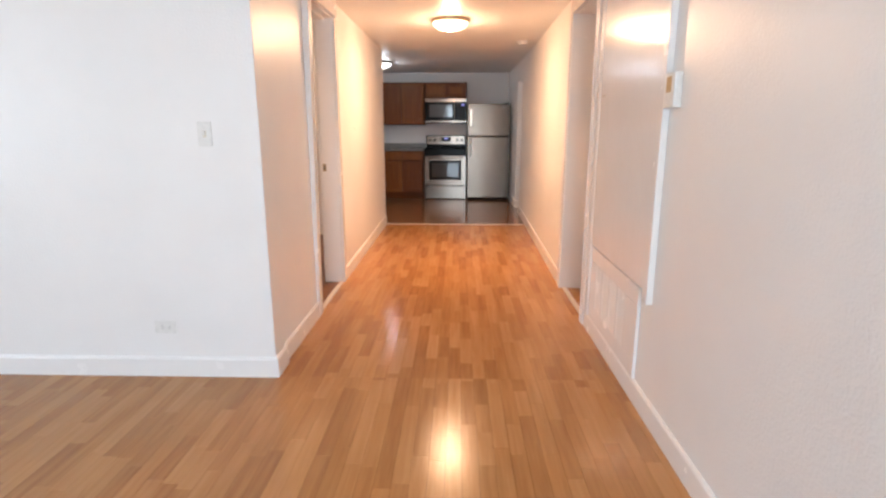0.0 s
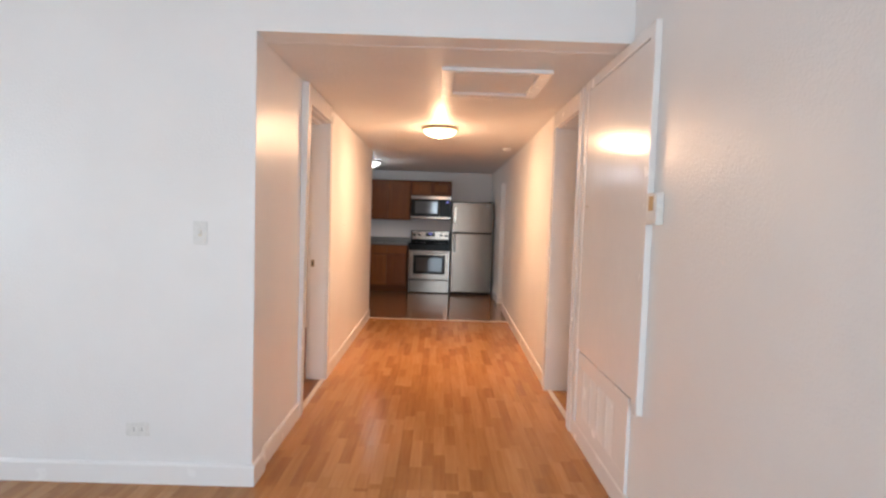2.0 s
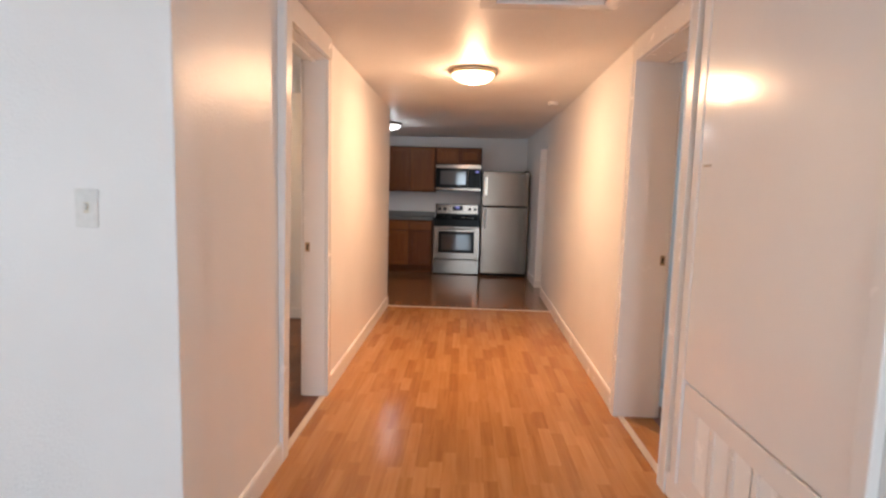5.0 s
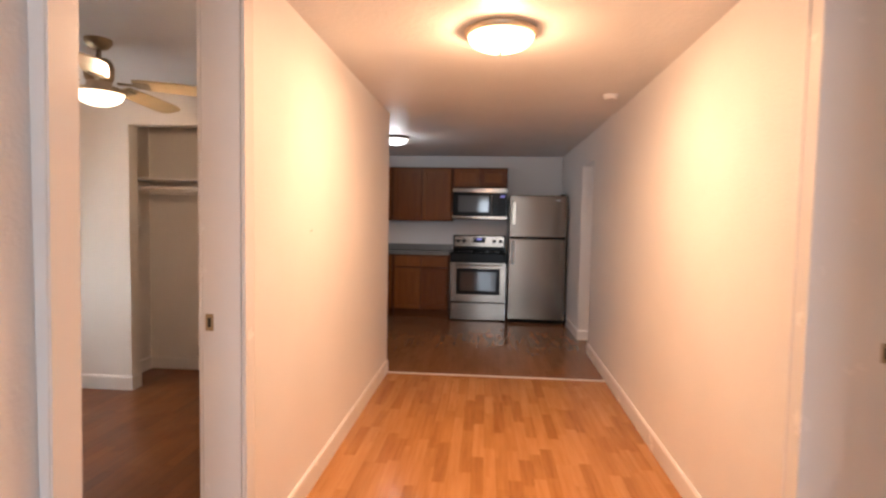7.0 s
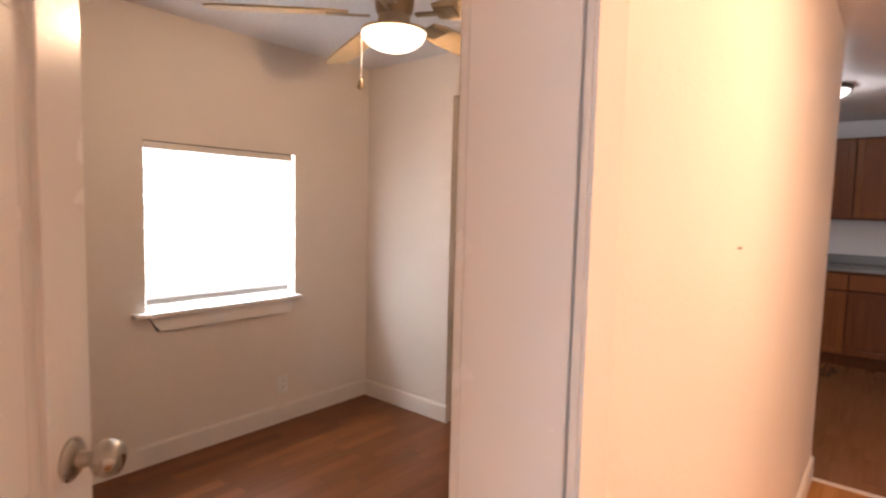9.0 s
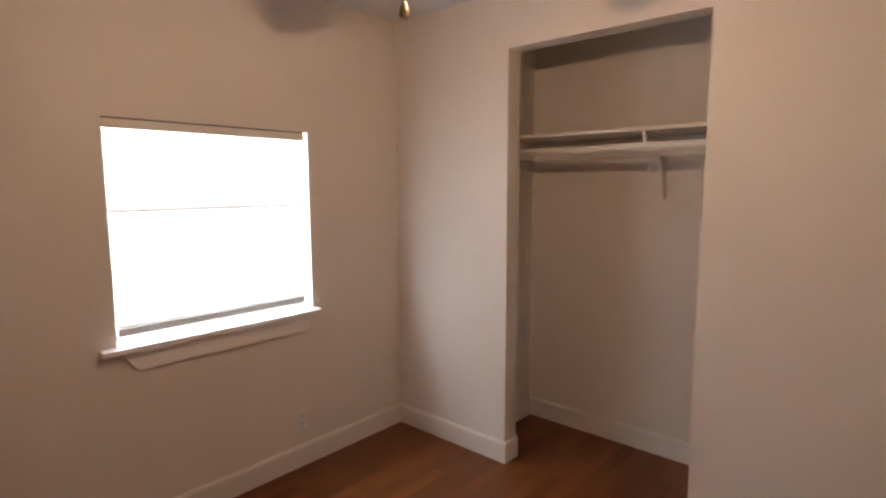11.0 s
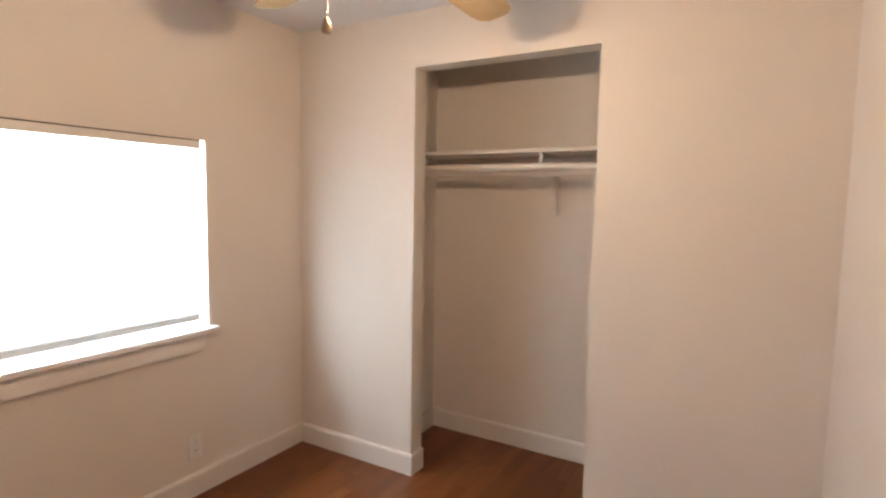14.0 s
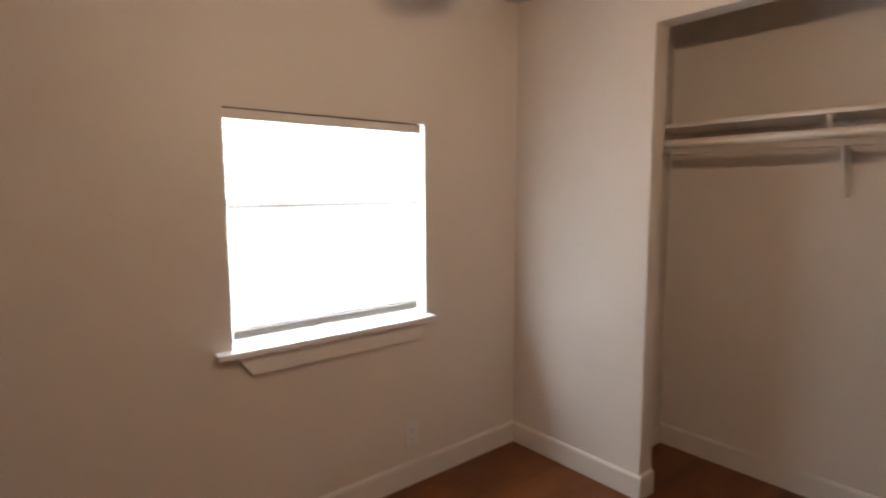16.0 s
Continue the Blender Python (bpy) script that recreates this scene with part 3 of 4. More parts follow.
def ceiling_lamp(name, place, r, glass, rim, label):
    ob = thing(name, label, "ceiling lamp", Matrix.Translation(place))
    part("base", lathe([(0, 0), (r * 0.98, 0), (r * 1.04, -0.008), (r * 1.04, -0.02), (r * 0.99, -0.03), (r * 0.9, -0.032), (0.0, -0.032)], 48), rim, ob, "brushed metal rim", True)
    prof = [(r * 0.93, -0.030)] + [(r * 0.93 * math.cos(a), -0.03 - 0.068 * math.sin(a)) for a in [math.pi / 2 * k / 10 for k in range(1, 10)]] + [(0, -0.098)]
    part("glass_bowl", lathe(prof, 48), glass, ob, "lit frosted glass bowl", True)
    part("finial", lathe([(0, -0.096), (0.01, -0.098), (0.011, -0.104), (0.006, -0.112), (0, -0.114)], 16), rim, ob, "", True)
    for c in ob.children:
        c.visible_shadow = c.name.startswith("base")
    return ob


ceiling_lamp("hall_ceiling_lamp", (0.89, 2.60, HC), 0.168, GLASS_HALL, BRONZE, "lit flush ceiling lamp with alabaster glass and bronze rim")
ceiling_lamp("kitchen_ceiling_lamp", (-0.20, 6.02, KC), 0.15, GLASS_KIT, metal("dark_bronze", (0.10, 0.08, 0.07), 0.4), "lit flush ceiling lamp with white glass and dark rim")
ob = thing("smoke_detector", "small round white plastic smoke detector on the ceiling", "smoke detector", Matrix.Translation((1.70, 3.93, HC)))
part("base", lathe([(0, 0), (0.055, 0), (0.055, -0.012), (0, -0.012)], 32), PLASTIC, ob)
part("cover", lathe([(0.05, -0.012), (0.05, -0.024), (0.043, -0.033), (0.02, -0.036), (0, -0.036)], 32), PLASTIC, ob, "", True)

ob = thing("thermostat", "white plastic wall thermostat with amber display window", "thermostat")
part("case", box(X - 0.034, X - 0.0005, -0.455, -0.345, 1.38, 1.515, 0.006), PLASTIC, ob)
part("display", box(X - 0.0355, X - 0.0342, -0.425, -0.375, 1.44, 1.50, 0.0006, 1), plain("amber_window", (0.55, 0.36, 0.16), 0.3), ob, "amber display window")
part("slider", box(X - 0.037, X - 0.034, -0.43, -0.37, 1.40, 1.407, 0.001, 1), PLASTIC, ob)


def wall_plate(name, m, kind):
    """Plate in the xz plane, facing -y."""
    label = {"switch": "white plastic toggle light switch on the wall", "outlet": "white plastic double socket outlet on the wall"}[kind]
    ob = thing(name, label, "light switch" if kind == "switch" else "socket outlet")
    part("plate", box(-0.035, 0.035, -0.006, 0, -0.058, 0.058, 0.003), PLASTIC, ob)
    if kind == "switch":
        part("toggle", box(-0.005, 0.005, -0.017, -0.005, -0.006, 0.014, 0.002), PLASTIC, ob)
        part("surround", box(-0.008, 0.008, -0.0072, -0.0055, -0.016, 0.016, 0.0005, 1), IVORY, ob)
        rows = (-0.032, 0.032)
    else:
        for z in (-0.02, 0.02):
            s = part("socket", lathe([(0, -0.0005), (0.016, -0.0005), (0.0165, 0.0015), (0, 0.0018)], 20, None, Matrix.Translation((0, -0.006, z)) @ pose(0, 0, 0, 90, 0, 0)), PLASTIC, ob)
            for x in (-0.006, 0.006):
                part("slot", box(x - 0.0011, x + 0.0011, -0.0084, -0.0076, z - 0.001, z + 0.007), DARK, s)
        rows = (0.0,)
    for z in rows:
        part("screw", lathe([(0, 0), (0.003, 0), (0.0025, 0.0012), (0, 0.0014)], 10, None, Matrix.Translation((0, -0.006, z)) @ pose(0, 0, 0, 90, 0, 0)), PLASTIC, ob)
    ob.matrix_world = m
    return ob


wall_plate("light_switch", pose(-0.263, 0, 1.272), "switch")
wall_plate("socket_outlet", pose(-0.57, 0, 0.277, 0, 90, 0), "outlet")
wall_plate("socket_outlet", pose(BED_X, 3.165, 0.235, 0, 0, 90), "outlet")
wall_plate("light_switch", pose(2.31, 1.87, 1.365), "switch")

# ---- kitchen ----


def cabinet_door(ob, x0, x1, y, z0, z1, mat=None):
    """Frame-and-panel front, facing -y."""
    bm = bmesh.new()
    s = 0.055 if z1 - z0 > 0.2 else 0.04
    box(x0, x0 + s, y - 0.02, y, z0, z1, 0.003, 2, bm)
    box(x1 - s, x1, y - 0.02, y, z0, z1, 0.003, 2, bm)
    box(x0 + s, x1 - s, y - 0.02, y, z0, z0 + s, 0.002, 1, bm)
    box(x0 + s, x1 - s, y - 0.02, y, z1 - s, z1, 0.002, 1, bm)
    d = part("door", bm, mat or CABINET, ob)
    part("panel", box(x0 + s, x1 - s, y - 0.012, y - 0.004, z0 + s, z1 - s), mat or CABINET, d)
    return d


def cabinet(name, x0, x1, y0, y1, z0, z1, doors, label, drawer=0.0, toe=0.0):
    ob = thing(name, label, "kitchen cabinet")
    part("body", box(x0, x1, y0, y1, z0 + toe, z1, 0.002, 1), CABINET_DK, ob)
    if toe:
        part("toe_kick", box(x0 + 0.002, x1 - 0.002, y0 + 0.06, y1, z0, z0 + toe), CABINET_DK, ob)
    w = (x1 - x0 - 0.03) / doors
    top = z1 - 0.02
    for k in range(doors):
        a, b = x0 + 0.015 + k * w + 0.006, x0 + 0.015 + (k + 1) * w - 0.006
        if drawer:
            part("drawer_front", box(a, b, y0 - 0.02, y0, top - drawer, top, 0.004), CABINET, ob)
        cabinet_door(ob, a, b, y0, z0 + toe + 0.02, top - (drawer + 0.02 if drawer else 0))
    return ob


YW = Y_KIT - 0.001
CF = 7.53
cabinet("wall_cabinet", -0.49, 0.358, CF, YW, 1.322, 2.075, 2, "honey oak wall cabinet with two framed doors")
cabinet("wall_cabinet", -1.36, -0.494, CF, YW, 1.322, 2.075, 2, "honey oak wall cabinet with two framed doors")
cabinet("wall_cabinet", 0.362, 1.125, CF, YW, 1.795, 2.075, 2, "short honey oak wall cabinet above the microwave")
BF = 7.27
cabinet("base_cabinet", -0.42, 0.345, BF, YW, 0, 0.862, 2, "honey oak base cabinet with two drawers and two doors", 0.14, 0.1)
cabinet("base_cabinet", -1.3, -0.424, BF, YW, 0, 0.862, 2, "honey oak base cabinet with drawers and two doors", 0.14, 0.1)
ob = thing("worktop", "dark grey laminate worktop with a low upstand", "worktop")
part("top", box(-1.32, 0.352, BF - 0.03, YW - 0.02, 0.864, 0.902, 0.006), COUNTER, ob)
part("upstand", box(-1.32, 0.352, YW - 0.02, YW, 0.864, 0.985, 0.004), COUNTER, ob)

# range
ob = thing("range", "stainless steel electric range with black glass cooktop", "cooker")
rx0, rx1, ry, rb = 0.365, 1.118, 7.16, 7.83
part("body", box(rx0, rx1, ry + 0.02, rb, 0.03, 0.895, 0.003), BLACK, ob)
part("cooktop", box(rx0 - 0.002, rx1 + 0.002, ry - 0.005, rb - 0.06, 0.895, 0.912, 0.005), COOKTOP, ob, "black glass cooktop")
part("vent_panel", box(rx0 + 0.003, rx1 - 0.003, ry + 0.002, ry + 0.02, 0.785, 0.893, 0.003), BLACK, ob)
for cx, cy, cr in ((0.56, 7.33, 0.09), (0.93, 7.33, 0.075), (0.56, 7.60, 0.075), (0.93, 7.60, 0.1)):
    part("burner_ring", lathe([(cr, 0.9122), (cr + 0.004, 0.9126), (cr + 0.008, 0.9122)], 40, None, Matrix.Translation((cx, cy, 0))), plain("burner_print", (0.09, 0.09, 0.09), 0.3), ob)
d = bmesh.new()
box(rx0 + 0.004, 0.452, ry - 0.015, ry + 0.02, 0.252, 0.78, 0.004, 2, d)
box(1.030, rx1 - 0.004, ry - 0.015, ry + 0.02, 0.252, 0.78, 0.004, 2, d)
box(0.452, 1.030, ry - 0.015, ry + 0.02, 0.252, 0.355, 0.003, 1, d)
box(0.452, 1.030, ry - 0.015, ry + 0.02, 0.70, 0.78, 0.003, 1, d)
door = part("oven_door", d, STEEL, ob, "brushed stainless oven door")
part("window", box(0.452, 1.030, ry - 0.010, ry + 0.015, 0.355, 0.70, 0.004), BLACK, door, "black oven window")
part("inner_glass", box(0.50, 0.982, ry - 0.0115, ry - 0.009, 0.40, 0.655, 0.001, 1), plain("oven_glass_grey", (0.035, 0.032, 0.03), 0.04, 0.0, 0.5), door, "grey reflecting glass")
h = rod((rx0 + 0.06, ry - 0.055, 0.745), (rx1 - 0.06, ry - 0.055, 0.745), 0.012, 16)
for hx in (rx0 + 0.08, rx1 - 0.08):
    rod((hx, ry - 0.055, 0.745), (hx, ry - 0.012, 0.745), 0.009, 12, h)
part("handle", h, STEEL, door, "stainless bar handle", True)
dr = part("storage_drawer", box(rx0 + 0.004, rx1 - 0.004, ry - 0.015, ry + 0.02, 0.012, 0.240, 0.006), STEEL, ob, "stainless storage drawer")
part("base_plinth", box(rx0 + 0.02, rx1 - 0.02, ry + 0.03, rb, 0.0, 0.031), BLACK_MATT, ob)
g = part("backguard", box(rx0, rx1, rb - 0.075, rb, 0.912, 1.13, 0.006), BLACK, ob, "black backguard")
part("control_panel", box(rx0 + 0.022, rx1 - 0.022, rb - 0.081, rb - 0.074, 0.965, 1.118, 0.003), STEEL, g, "stainless control panel")
part("display", box(0.655, 0.83, rb - 0.084, rb - 0.080, 1.02, 1.098, 0.002, 1), BLACK, g, "black control display")
part("digits", box(0.71, 0.775, rb - 0.0848, rb - 0.0838, 1.062, 1.084), DISPLAY, g, "blue lit clock")
for kx in (0.435, 0.525, 0.955, 1.045):
    part("knob", lathe([(0, 0), (0.026, 0), (0.025, 0.006), (0.020, 0.008), (0.018, 0.026), (0, 0.027)], 24, None, Matrix.Translation((kx, rb - 0.081, 1.045)) @ pose(0, 0, 0, 90, 0, 0)), BLACK_MATT, g, "black control knob", True)

# microwave
ob = thing("microwave", "stainless over-range microwave with dark window", "microwave")
mx0, mx1, my, mz0, mz1 = 0.367, 1.122, 7.455, 1.352, 1.79
part("body", box(mx0, mx1, my + 0.03, YW, mz0, mz1, 0.003), BLACK, ob)
part("vent_strip", box(mx0, mx1, my, my + 0.03, 1.725, mz1, 0.004), STEEL, ob, "stainless vent strip")
part("bottom_strip", box(mx0, mx1, my, my + 0.03, mz0 + 0.012, 1.405, 0.004), STEEL, ob, "stainless lower strip")
d = part("door", box(mx0 + 0.002, 0.925, my - 0.004, my + 0.028, 1.408, 1.722, 0.004), BLACK, ob, "black glass door")
part("window", box(0.445, 0.865, my - 0.0055, my - 0.003, 1.46, 1.685, 0.001, 1), plain("microwave_mesh_glass", (0.07, 0.07, 0.07), 0.06, 0.0, 0.6), d, "grey meshed window")
part("control_panel", box(0.928, mx1 - 0.002, my - 0.003, my + 0.028, 1.408, 1.722, 0.004), BLACK, ob, "black control panel")
part("display", box(1.03, 1.085, my - 0.0045, my - 0.0025, 1.665, 1.69), DISPLAY, ob, "blue lit display")
for r in range(4):
    for c in range(3):
        part("button", box(0.968 + c * 0.04, 0.998 + c * 0.04, my - 0.004, my - 0.0025, 1.44 + r * 0.047, 1.47 + r * 0.047), BLACK_MATT, ob)
h = rod((0.905, my - 0.035, 1.43), (0.905, my - 0.035, 1.70), 0.009, 12)
for hz in (1.445, 1.685):
    rod((0.905, my - 0.035, hz), (0.905, my - 0.003, hz), 0.007, 10, h)
part("handle", h, STEEL, d, "stainless bar handle", True)

# refrigerator
ob = thing("refrigerator", "stainless top-freezer refrigerator with dark sides", "refrigerator")
fx0, fx1, fy = 1.140, 1.886, 7.085
part("cabinet", box(fx0 + 0.004, fx1 - 0.004, fy + 0.065, 7.80, 0.05, 1.665, 0.006), plain("dark_grey_steel", (0.06, 0.06, 0.062), 0.4), ob, "dark grey cabinet sides")
d = part("freezer_door", box(fx0, fx1, fy, fy + 0.06, 1.133, 1.682, 0.012, 3), STEEL_V, ob, "stainless freezer door")


def grip(door, z0, z1, mat):
    bm = bmesh.new()
    box(fx0 + 0.035, fx0 + 0.075, fy - 0.05, fy - 0.036, z0, z1, 0.006, 2, bm)
    box(fx0 + 0.037, fx0 + 0.073, fy - 0.04, fy + 0.002, z0, z0 + 0.035, 0.005, 2, bm)
    box(fx0 + 0.037, fx0 + 0.073, fy - 0.04, fy + 0.002, z1 - 0.035, z1, 0.005, 2, bm)
    part("handle", bm, mat, door, "curved grip handle")


# brighter metal here stands for the highlight on the freezer handle
grip(d, 1.30, 1.59, NICKEL)
d = part("main_door", box(fx0, fx1, fy, fy + 0.06, 0.042, 1.118, 0.012, 3), STEEL_V, ob, "stainless lower door")
grip(d, 0.78, 1.095, metal("grey_handle", (0.25, 0.24, 0.23), 0.4))
part("seal", box(fx0 + 0.01, fx1 - 0.01, fy + 0.03, fy + 0.07, 1.115, 1.136), BLACK_MATT, ob)
part("kick_grille", box(fx0 + 0.01, fx1 - 0.01, fy + 0.035, fy + 0.075, 0.006, 0.060), BLACK_MATT, ob, "black kick grille")
part("hinge_cap", box(fx1 - 0.09, fx1 - 0.02, fy + 0.01, fy + 0.1, 1.682, 1.70, 0.005), BLACK_MATT, ob)
part("badge", box(fx1 - 0.15, fx1 - 0.09, fy - 0.0015, fy + 0.001, 1.615, 1.628, 0.0005, 1), plain("badge_grey", (0.3, 0.3, 0.3), 0.3, 1.0), ob)
for lx in (fx0 + 0.06, fx1 - 0.06):
    for ly in (fy + 0.1, 7.74):
        part("foot", rod((lx, ly, 0), (lx, ly, 0.052), 0.018), BLACK_MATT, ob)

# utility room seen through the side opening
ob = thing("storage_cabinet", "dark brown storage cabinet with a white top", "cabinet")
part("body", box(2.32, 2.95, 7.25, 7.82, 0.0, 0.82, 0.004), CABINET_DK, ob)
part("top", box(2.30, 2.97, 7.23, 7.83, 0.82, 0.90, 0.006), PLASTIC, ob, "white top")
part("door", box(2.34, 2.63, 7.232, 7.25, 0.08, 0.80, 0.003), CABINET_DK, ob)
part("door", box(2.64, 2.93, 7.232, 7.25, 0.08, 0.80, 0.003), CABINET_DK, ob)
ob = thing("appliance", "small dark appliance on the cabinet", "appliance")
part("body", box(2.38, 2.80, 7.42, 7.78, 0.90, 1.24, 0.02, 3), BLACK_MATT, ob)
part("front", box(2.41, 2.77, 7.412, 7.42, 0.94, 1.20, 0.003), BLACK, ob)

# ---- bedroom ----
ob = thing("window_1", "small window with white sill and apron", "window")
ob["kind"] = "structure"
wy0, wy1, wz0, wz1 = 2.38, 3.253, 0.785, 1.645
part("window_sill", box(BED_X - 0.12, BED_X + 0.05, wy0 - 0.065, wy1 + 0.028, wz0 - 0.02, wz0 + 0.004, 0.005), TRIM, ob)
bm = bmesh.new()
a = [(wy0 + 0.005, 0.764), (wy1 - 0.02, 0.764), (wy1 - 0.045, 0.686), (wy0 + 0.06, 0.686)]
f0 = [bm.verts.new((BED_X + 0.0005, y, z)) for y, z in a]
f1 = [bm.verts.new((BED_X + 0.022, y, z)) for y, z in a]
bm.faces.new(f0), bm.faces.new(f1[::-1])
for i in range(4):
    bm.faces.new((f0[i], f0[(i + 1) % 4], f1[(i + 1) % 4], f1[i]))
bmesh.ops.bevel(bm, geom=bm.edges[:], offset=0.003, segments=2, affect="EDGES")
part("apron", bm, TRIM, ob)
fx = BED_X - 0.13
for y0, y1, z0, z1 in ((wy0, wy0 + 0.035, wz0, wz1), (wy1 - 0.035, wy1, wz0, wz1), (wy0 + 0.035, wy1 - 0.035, wz0, wz0 + 0.04), (wy0 + 0.035, wy1 - 0.035, wz1 - 0.035, wz1), (wy0 + 0.035, wy1 - 0.035, 1.20, 1.235)):
    part("window_frame", box(fx, fx + 0.035, y0, y1, z0, z1, 0.003), PLASTIC, ob)
for z0, z1 in ((wz0 + 0.04, 1.20), (1.235, wz1 - 0.035)):
    p = part("pane", box(fx + 0.014, fx + 0.018, wy0 + 0.035, wy1 - 0.035, z0, z1), PANE, ob)
    p.visible_shadow = False

ob = thing("mini_blind", "white horizontal mini blind lowered almost to the sill", "blind")
bx = BED_X - 0.03
part("headrail", box(bx - 0.014, BED_X + 0.004, wy0 + 0.001, wy1 - 0.024, 1.604, 1.6395, 0.003), SHELF, ob)
# solid dark strip draws the shade of the gap over the headrail
part("gap_shade_strip", box(bx - 0.014, BED_X - 0.004, wy0 + 0.001, wy1 - 0.024, 1.6397, 1.6448), DARK, ob, "dark strip standing in for the shaded gap above the headrail")
# the rail's shadow is put into its colour as grey
part("bottom_rail", box(bx - 0.012, bx + 0.012, wy0 + 0.012, wy1 - 0.030, 0.818, 0.850, 0.004), plain("blind_rail_shaded", (0.42, 0.40, 0.38), 0.4), ob)
slat = bmesh.new()
for i in range(5):
    u = -0.0125 + i * 0.00625
    zc = 0.0022 * (1 - (u / 0.0125) ** 2)
    for y in (wy0 + 0.014, wy1 - 0.022):
        slat.verts.new((u, y, zc))
slat.verts.ensure_lookup_table()
for i in range(4):
    slat.faces.new((slat.verts[2 * i], slat.verts[2 * i + 1], slat.verts[2 * i + 3], slat.verts[2 * i + 2]))
bmesh.ops.solidify(slat, geom=slat.faces[:], thickness=0.0008)
first = part("slat", slat, BLIND, ob, "", True)
N = 37
for k in range(N):
    o = first if k == 0 else first.copy()
    if k:
        scene.collection.objects.link(o)
    o.matrix_basis = pose(bx, 0, 0.858 + k * 0.0203, 0, 66 + 0.2 * math.sin(k * 2.1), 0)
for y in (wy0 + 0.13, (wy0 + wy1) / 2, wy1 - 0.14):
    part("ladder_cord", rod((bx + 0.014, y, 0.84), (bx + 0.014, y, 1.60), 0.0008, 6), PLASTIC, ob)

# closet shelf and hanging rod
ob = thing("closet_shelf", "painted closet shelf on a cleat with a bracket", "shelf")
part("board", box(-2.079, -0.421, 4.125, 4.443, 1.630, 1.648, 0.003), SHELF, ob)
part("cleat", box(-2.079, -0.421, 4.425, 4.444, 1.53, 1.629, 0.003), SHELF, ob)
part("cleat", box(-2.079, -2.061, 4.125, 4.424, 1.53, 1.629, 0.003), SHELF, ob)
part("cleat", box(-0.44, -0.421, 4.125, 4.424, 1.53, 1.629, 0.003), SHELF, ob)
br = box(-1.336, -1.314, 4.418, 4.4245, 1.32, 1.529, 0.002, 1)
own = bmesh.new()
tri = [(4.419, 1.325), (4.419, 1.528), (4.345, 1.528), (4.385, 1.45)]
va = [own.verts.new((-1.329, y, z)) for y, z in tri]
vb = [own.verts.new((-1.321, y, z)) for y, z in tri]
own.faces.new(va), own.faces.new(vb[::-1])
for i in range(4):
    own.faces.new((va[i], va[(i + 1) % 4], vb[(i + 1) % 4], vb[i]))
merge(br, own)
box(-1.335, -1.315, 4.15, 4.424, 1.620, 1.629, 0.002, 1, br)
rod((-1.325, 4.165, 1.622), (-1.325, 4.165, 1.582), 0.008, 10, br)
part("bracket", br, SHELF, ob, "painted steel shelf bracket")
ob = thing("closet_rod", "painted wooden hanging rod below the closet shelf", "clothes rod")
part("pole", rod((-2.06, 4.165, 1.562), (-0.441, 4.165, 1.562), 0.019, 20), SHELF, ob, "", True)

# ceiling fan
FX, FY = -1.24, 2.74
ob = thing("ceiling_fan", "ceiling fan with five pale maple blades and a lit glass bowl", "ceiling fan", Matrix.Translation((FX, FY, 0)))
part("canopy", lathe([(0, BC), (0.068, BC), (0.066, BC - 0.02), (0.045, BC - 0.045), (0.018, BC - 0.055), (0, BC - 0.055)], 32), AGED, ob, "", True)
part("downrod", rod((0, 0, 2.16), (0, 0, BC - 0.05), 0.013, 16), AGED, ob)
part("motor", lathe([(0, 2.175), (0.05, 2.173), (0.066, 2.155), (0.072, 2.13), (0.072, 2.095), (0.068, 2.070), (0.06, 2.055), (0, 2.055)], 40), AGED, ob, "aged bronze motor housing", True)
part("switch_cup", lathe([(0, 2.056), (0.058, 2.056), (0.062, 2.03), (0.075, 2.012), (0.11, 2.004), (0.122, 2.0), (0.122, 1.99), (0, 1.99)], 40), BRONZE, ob, "", True)
b = part("glass_bowl", lathe([(0.118, 1.992)] + [(0.118 * math.cos(a), 1.992 - 0.066 * math.sin(a)) for a in [math.pi / 2 * k / 10 for k in range(1, 10)]] + [(0, 1.926)], 40), GLASS_FAN, ob, "lit frosted glass bowl", True)
b.visible_shadow = False
for k in range(5):
    ang = 15.9 + 72 * k
    prof = [(0.17, 0.045), (0.22, 0.058), (0.40, 0.066), (0.58, 0.068), (0.635, 0.06), (0.66, 0.035), (0.662, 0.0)]
    bm = bmesh.new()
    up = [bm.verts.new((r, w_, 0.004)) for r, w_ in prof] + [bm.verts.new((r, -w_, 0.004)) for r, w_ in prof[-2::-1]]
    f = bm.faces.new(up)
    ex = bmesh.ops.extrude_face_region(bm, geom=[f])
    bmesh.ops.translate(bm, vec=(0, 0, -0.007), verts=[v for v in ex["geom"] if isinstance(v, bmesh.types.BMVert)])
    m = Matrix.Translation((0, 0, 2.06)) @ pose(0, 0, 0, 0, 3, ang) @ pose(0, 0, 0, -12, 0, 0)
    bmesh.ops.transform(bm, matrix=m, verts=bm.verts)
    bl = part("blade", bm, BLADE, ob, "pale maple blade")
    iron = box(0.09, 0.20, -0.012, 0.012, -0.012, -0.004, 0.003, 2)
    box(0.17, 0.25, -0.035, 0.035, -0.009, -0.0035, 0.003, 2, iron)
    bmesh.ops.transform(iron, matrix=m, verts=iron.verts)
    part("blade_iron", iron, BRASS, bl, "brass blade bracket")
ch = bmesh.new()
for k in range(19):
    lathe([(0, -0.005), (0.005, 0), (0, 0.005)], 6, ch, Matrix.Translation((-0.058, -0.108, 1.975 - k * 0.0085)))
part("pull_chain", ch, PLASTIC, ob, "pale beaded pull chain")
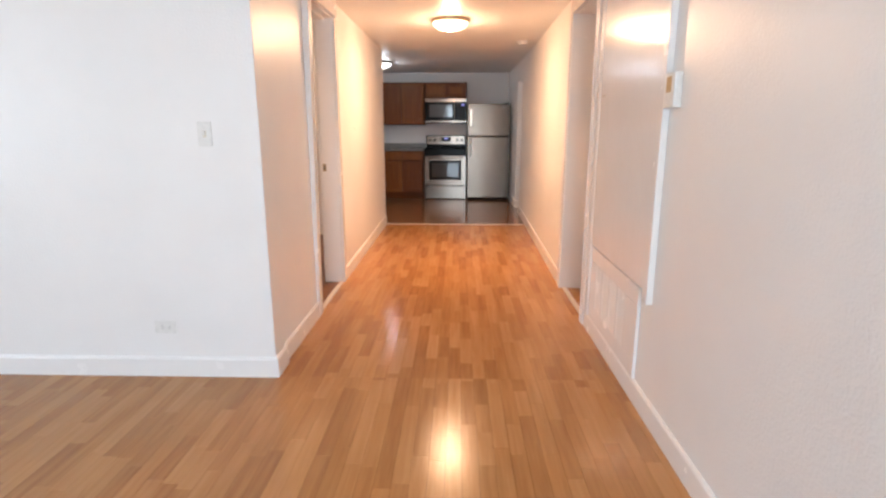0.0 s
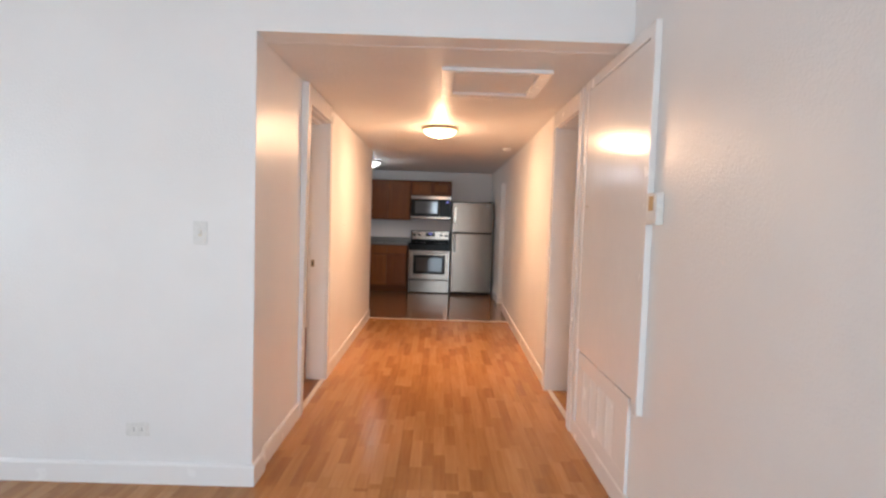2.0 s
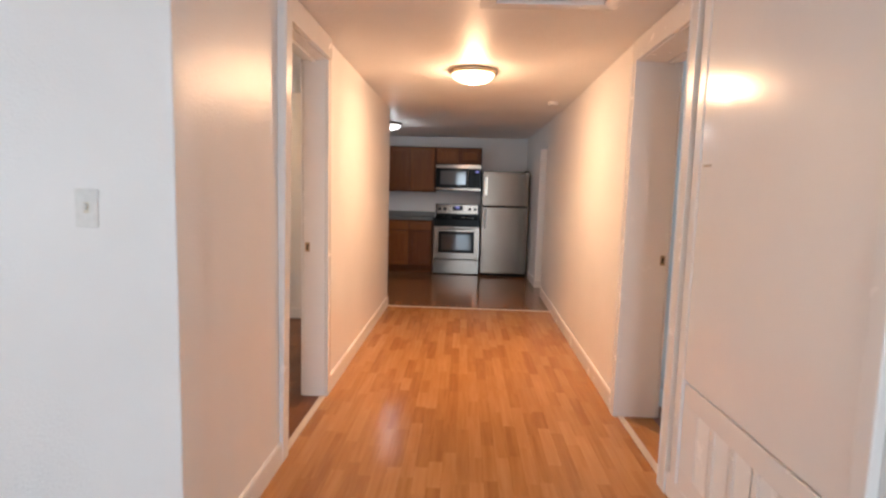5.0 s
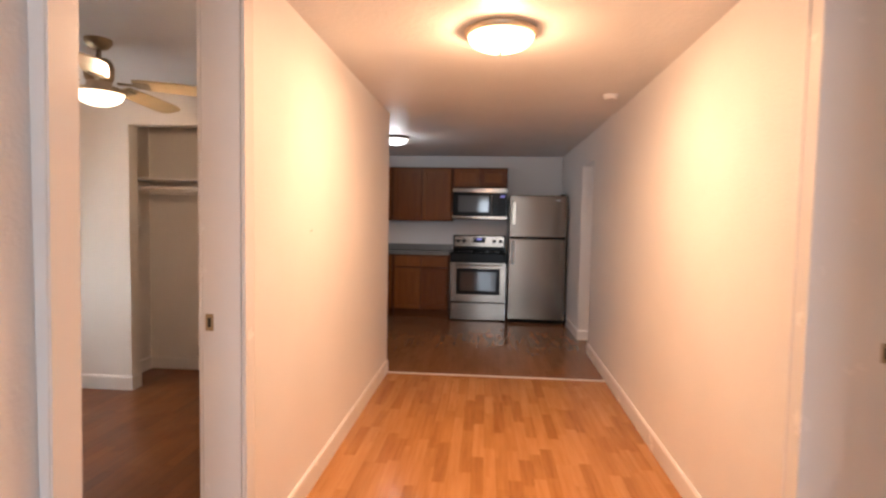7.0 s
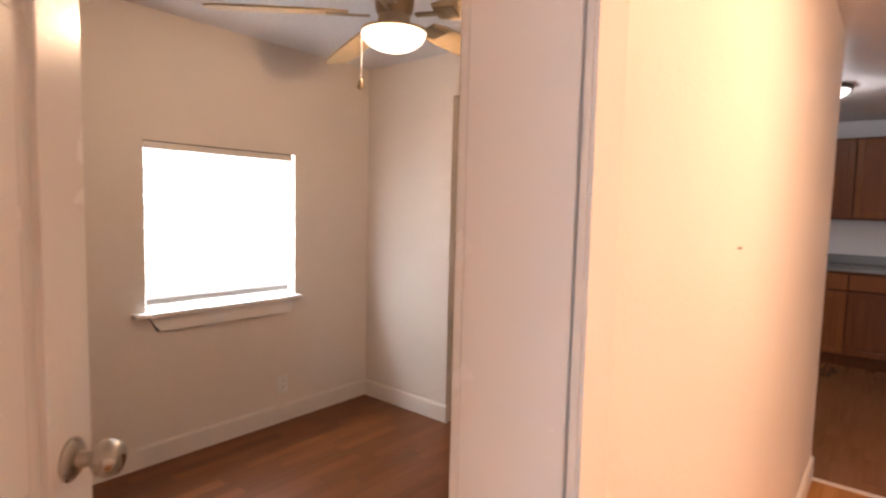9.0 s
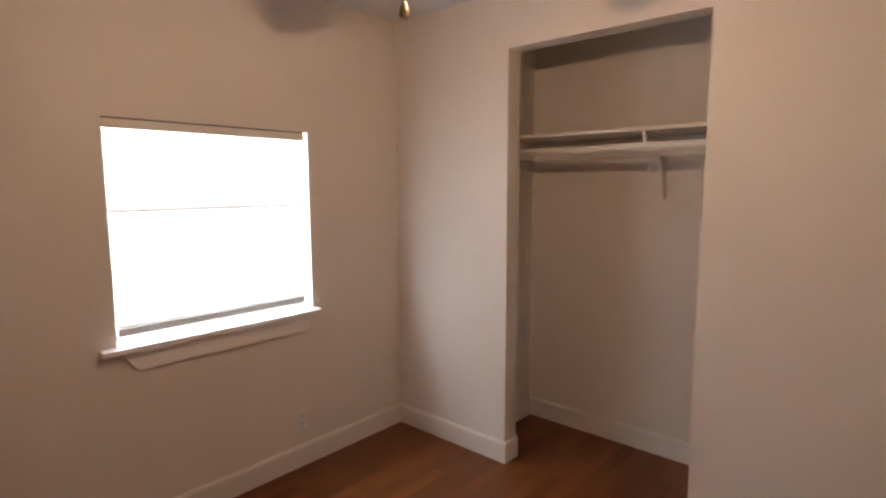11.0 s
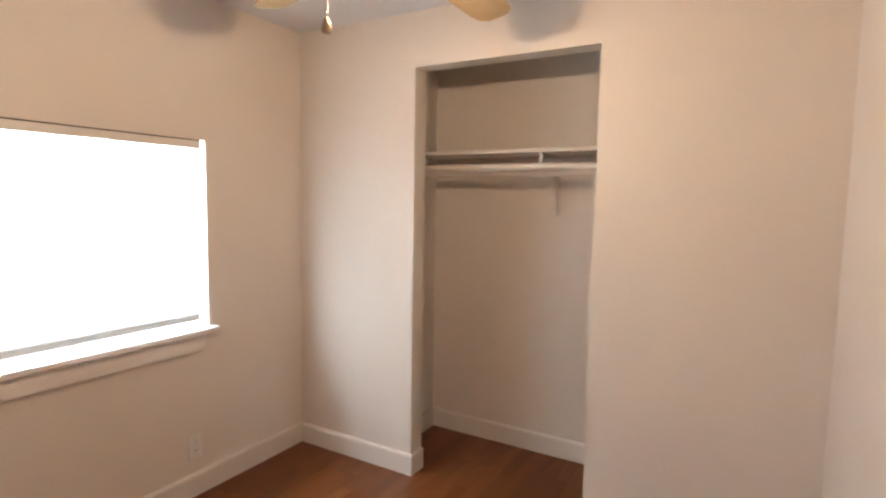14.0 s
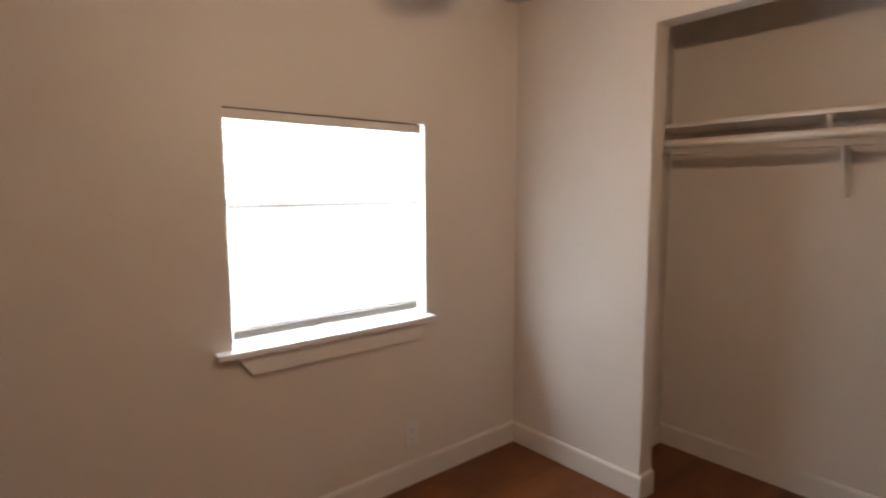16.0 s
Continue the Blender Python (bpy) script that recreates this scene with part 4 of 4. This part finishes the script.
part("pull_fob", lathe([(0, 1.815), (0.005, 1.812), (0.010, 1.798), (0.013, 1.784), (0.010, 1.776), (0, 1.775)], 16, None, Matrix.Translation((-0.058, -0.108, 0))), BRASS, ob, "brass teardrop fob", True)

# ---- floors: slab and strips ----


def slab(name, pts, label):
    return structure(name, prism(pts, -0.12, -0.0035), SUBFLOOR, label, "floor")


def strip_mesh(cache, L, mat, c, W=0.0665):
    if L not in cache:
        g = 0.00005
        x, y = W / 2 - g, L / 2 - g
        v = [(-x, -y, -0.004), (x, -y, -0.004), (x, y, -0.004), (-x, y, -0.004), (-x, -y, -c), (x, -y, -c), (x, y, -c), (-x, y, -c),
             (-x + c, -y + c, 0), (x - c, -y + c, 0), (x - c, y - c, 0), (-x + c, y - c, 0)]
        f = [(8, 9, 10, 11)] + [(i, (i + 1) % 4, 4 + (i + 1) % 4, 4 + i) for i in range(4)] + [(4 + i, 4 + (i + 1) % 4, 8 + (i + 1) % 4, 8 + i) for i in range(4)]
        me = bpy.data.meshes.new("strip")
        me.from_pydata(v, [], f)
        me.materials.append(mat)
        cache[L] = me
    return cache[L]


def strips(floor, x0, x1, y0, y1, near, piece_mat, joined_mat, seed, label, c=0.0004):
    """Laminate strips along y; those centred in the stretch near = (ya, yb) are parts, the rest one part."""
    rnd = random.Random(seed)
    cache, verts, faces = {}, [], []
    W = 0.0665
    count = 0
    n = int(math.ceil((x1 - x0) / W))
    for i in range(n):
        xa, xb = x0 + i * W, min(x1, x0 + (i + 1) * W)
        y = y0 - rnd.choice((0.0, 0.08, 0.17, 0.25, 0.31))
        while y < y1:
            L = rnd.choice((0.24, 0.30, 0.36, 0.42, 0.50, 0.58))
            ya, yb = max(y, y0), min(y + L, y1)
            y += L
            if yb - ya < 0.01:
                continue
            full = abs(yb - ya - L) < 1e-6 and xb - xa > W - 1e-6
            if full and near[0] < (ya + yb) / 2 < near[1] and count < 300:
                o = new("strip", strip_mesh(cache, L, piece_mat, c))
                o.parent = floor
                o.location = ((xa + xb) / 2, (ya + yb) / 2, 0)
                count += 1
                continue
            k, g = len(verts), 0.00005
            a, b, p, q = xa + g, xb - g, ya + g, yb - g
            verts += [(a, p, -0.004), (b, p, -0.004), (b, q, -0.004), (a, q, -0.004), (a + c, p + c, 0), (b - c, p + c, 0), (b - c, q - c, 0), (a + c, q - c, 0)]
            faces.append((k + 4, k + 5, k + 6, k + 7))
            faces += [(k + j, k + (j + 1) % 4, k + 4 + (j + 1) % 4, k + 4 + j) for j in range(4)]
    me = bpy.data.meshes.new("strips")
    me.from_pydata(verts, [], faces)
    me.materials.append(joined_mat)
    o = new("strips", me)
    o.parent = floor
    tagged(o, label, "", "", "stuff")


f = slab("floor", [(-4.1, -5.65), (2.0, -5.65), (2.0, Y_END), (-0.07, Y_END), (-0.07, 0.1), (-4.1, 0.1)], "oak laminate strip floor of living room and hall")
strips(f, -0.012, 2.05, 0.0, Y_END, (0.0, 3.6), FLOOR_P, FLOOR_J, 3, "oak laminate strips in the hall")
strips(f, -4.0, 1.85, -5.6, 0.0, (9, 9), FLOOR_P, FLOOR_J, 4, "oak laminate strips in the living room")
f = slab("floor_kitchen", [(-3.05, Y_END), (3.65, Y_END), (3.65, Y_KIT + 0.05), (-3.05, Y_KIT + 0.05)], "dark brown laminate kitchen floor")
strips(f, -0.60, 1.927, Y_END, Y_KIT, (4, 8), KIT_P, KIT_J, 5, "brown laminate strips along the kitchen walls", 0.00008)
strips(f, -3.0, -0.60, Y_END, Y_KIT, (99, 99), KIT_P, KIT_J, 8, "brown laminate strips in the kitchen", 0.00008)
strips(f, 1.927, 3.6, 4.9, Y_KIT, (99, 99), KIT_P, KIT_J, 9, "brown laminate strips in the utility room")
f = slab("floor_bedroom", [(-2.65, 0.1), (-0.07, 0.1), (-0.07, 4.5), (-2.65, 4.5)], "reddish oak laminate bedroom floor")
strips(f, -2.6, -0.02, 0.17, 4.45, (1.9, 4.2), BED_P, BED_J, 6, "reddish oak laminate strips in the bedroom")
f = slab("floor_blue_room", [(2.0, -1.5), (4.55, -1.5), (4.55, 1.9), (2.0, 1.9)], "reddish oak laminate floor of the blue room")
strips(f, 2.05, 4.5, -1.48, 1.87, (99, 99), BED_J, BED_J, 7, "reddish oak laminate strips in the blue room")
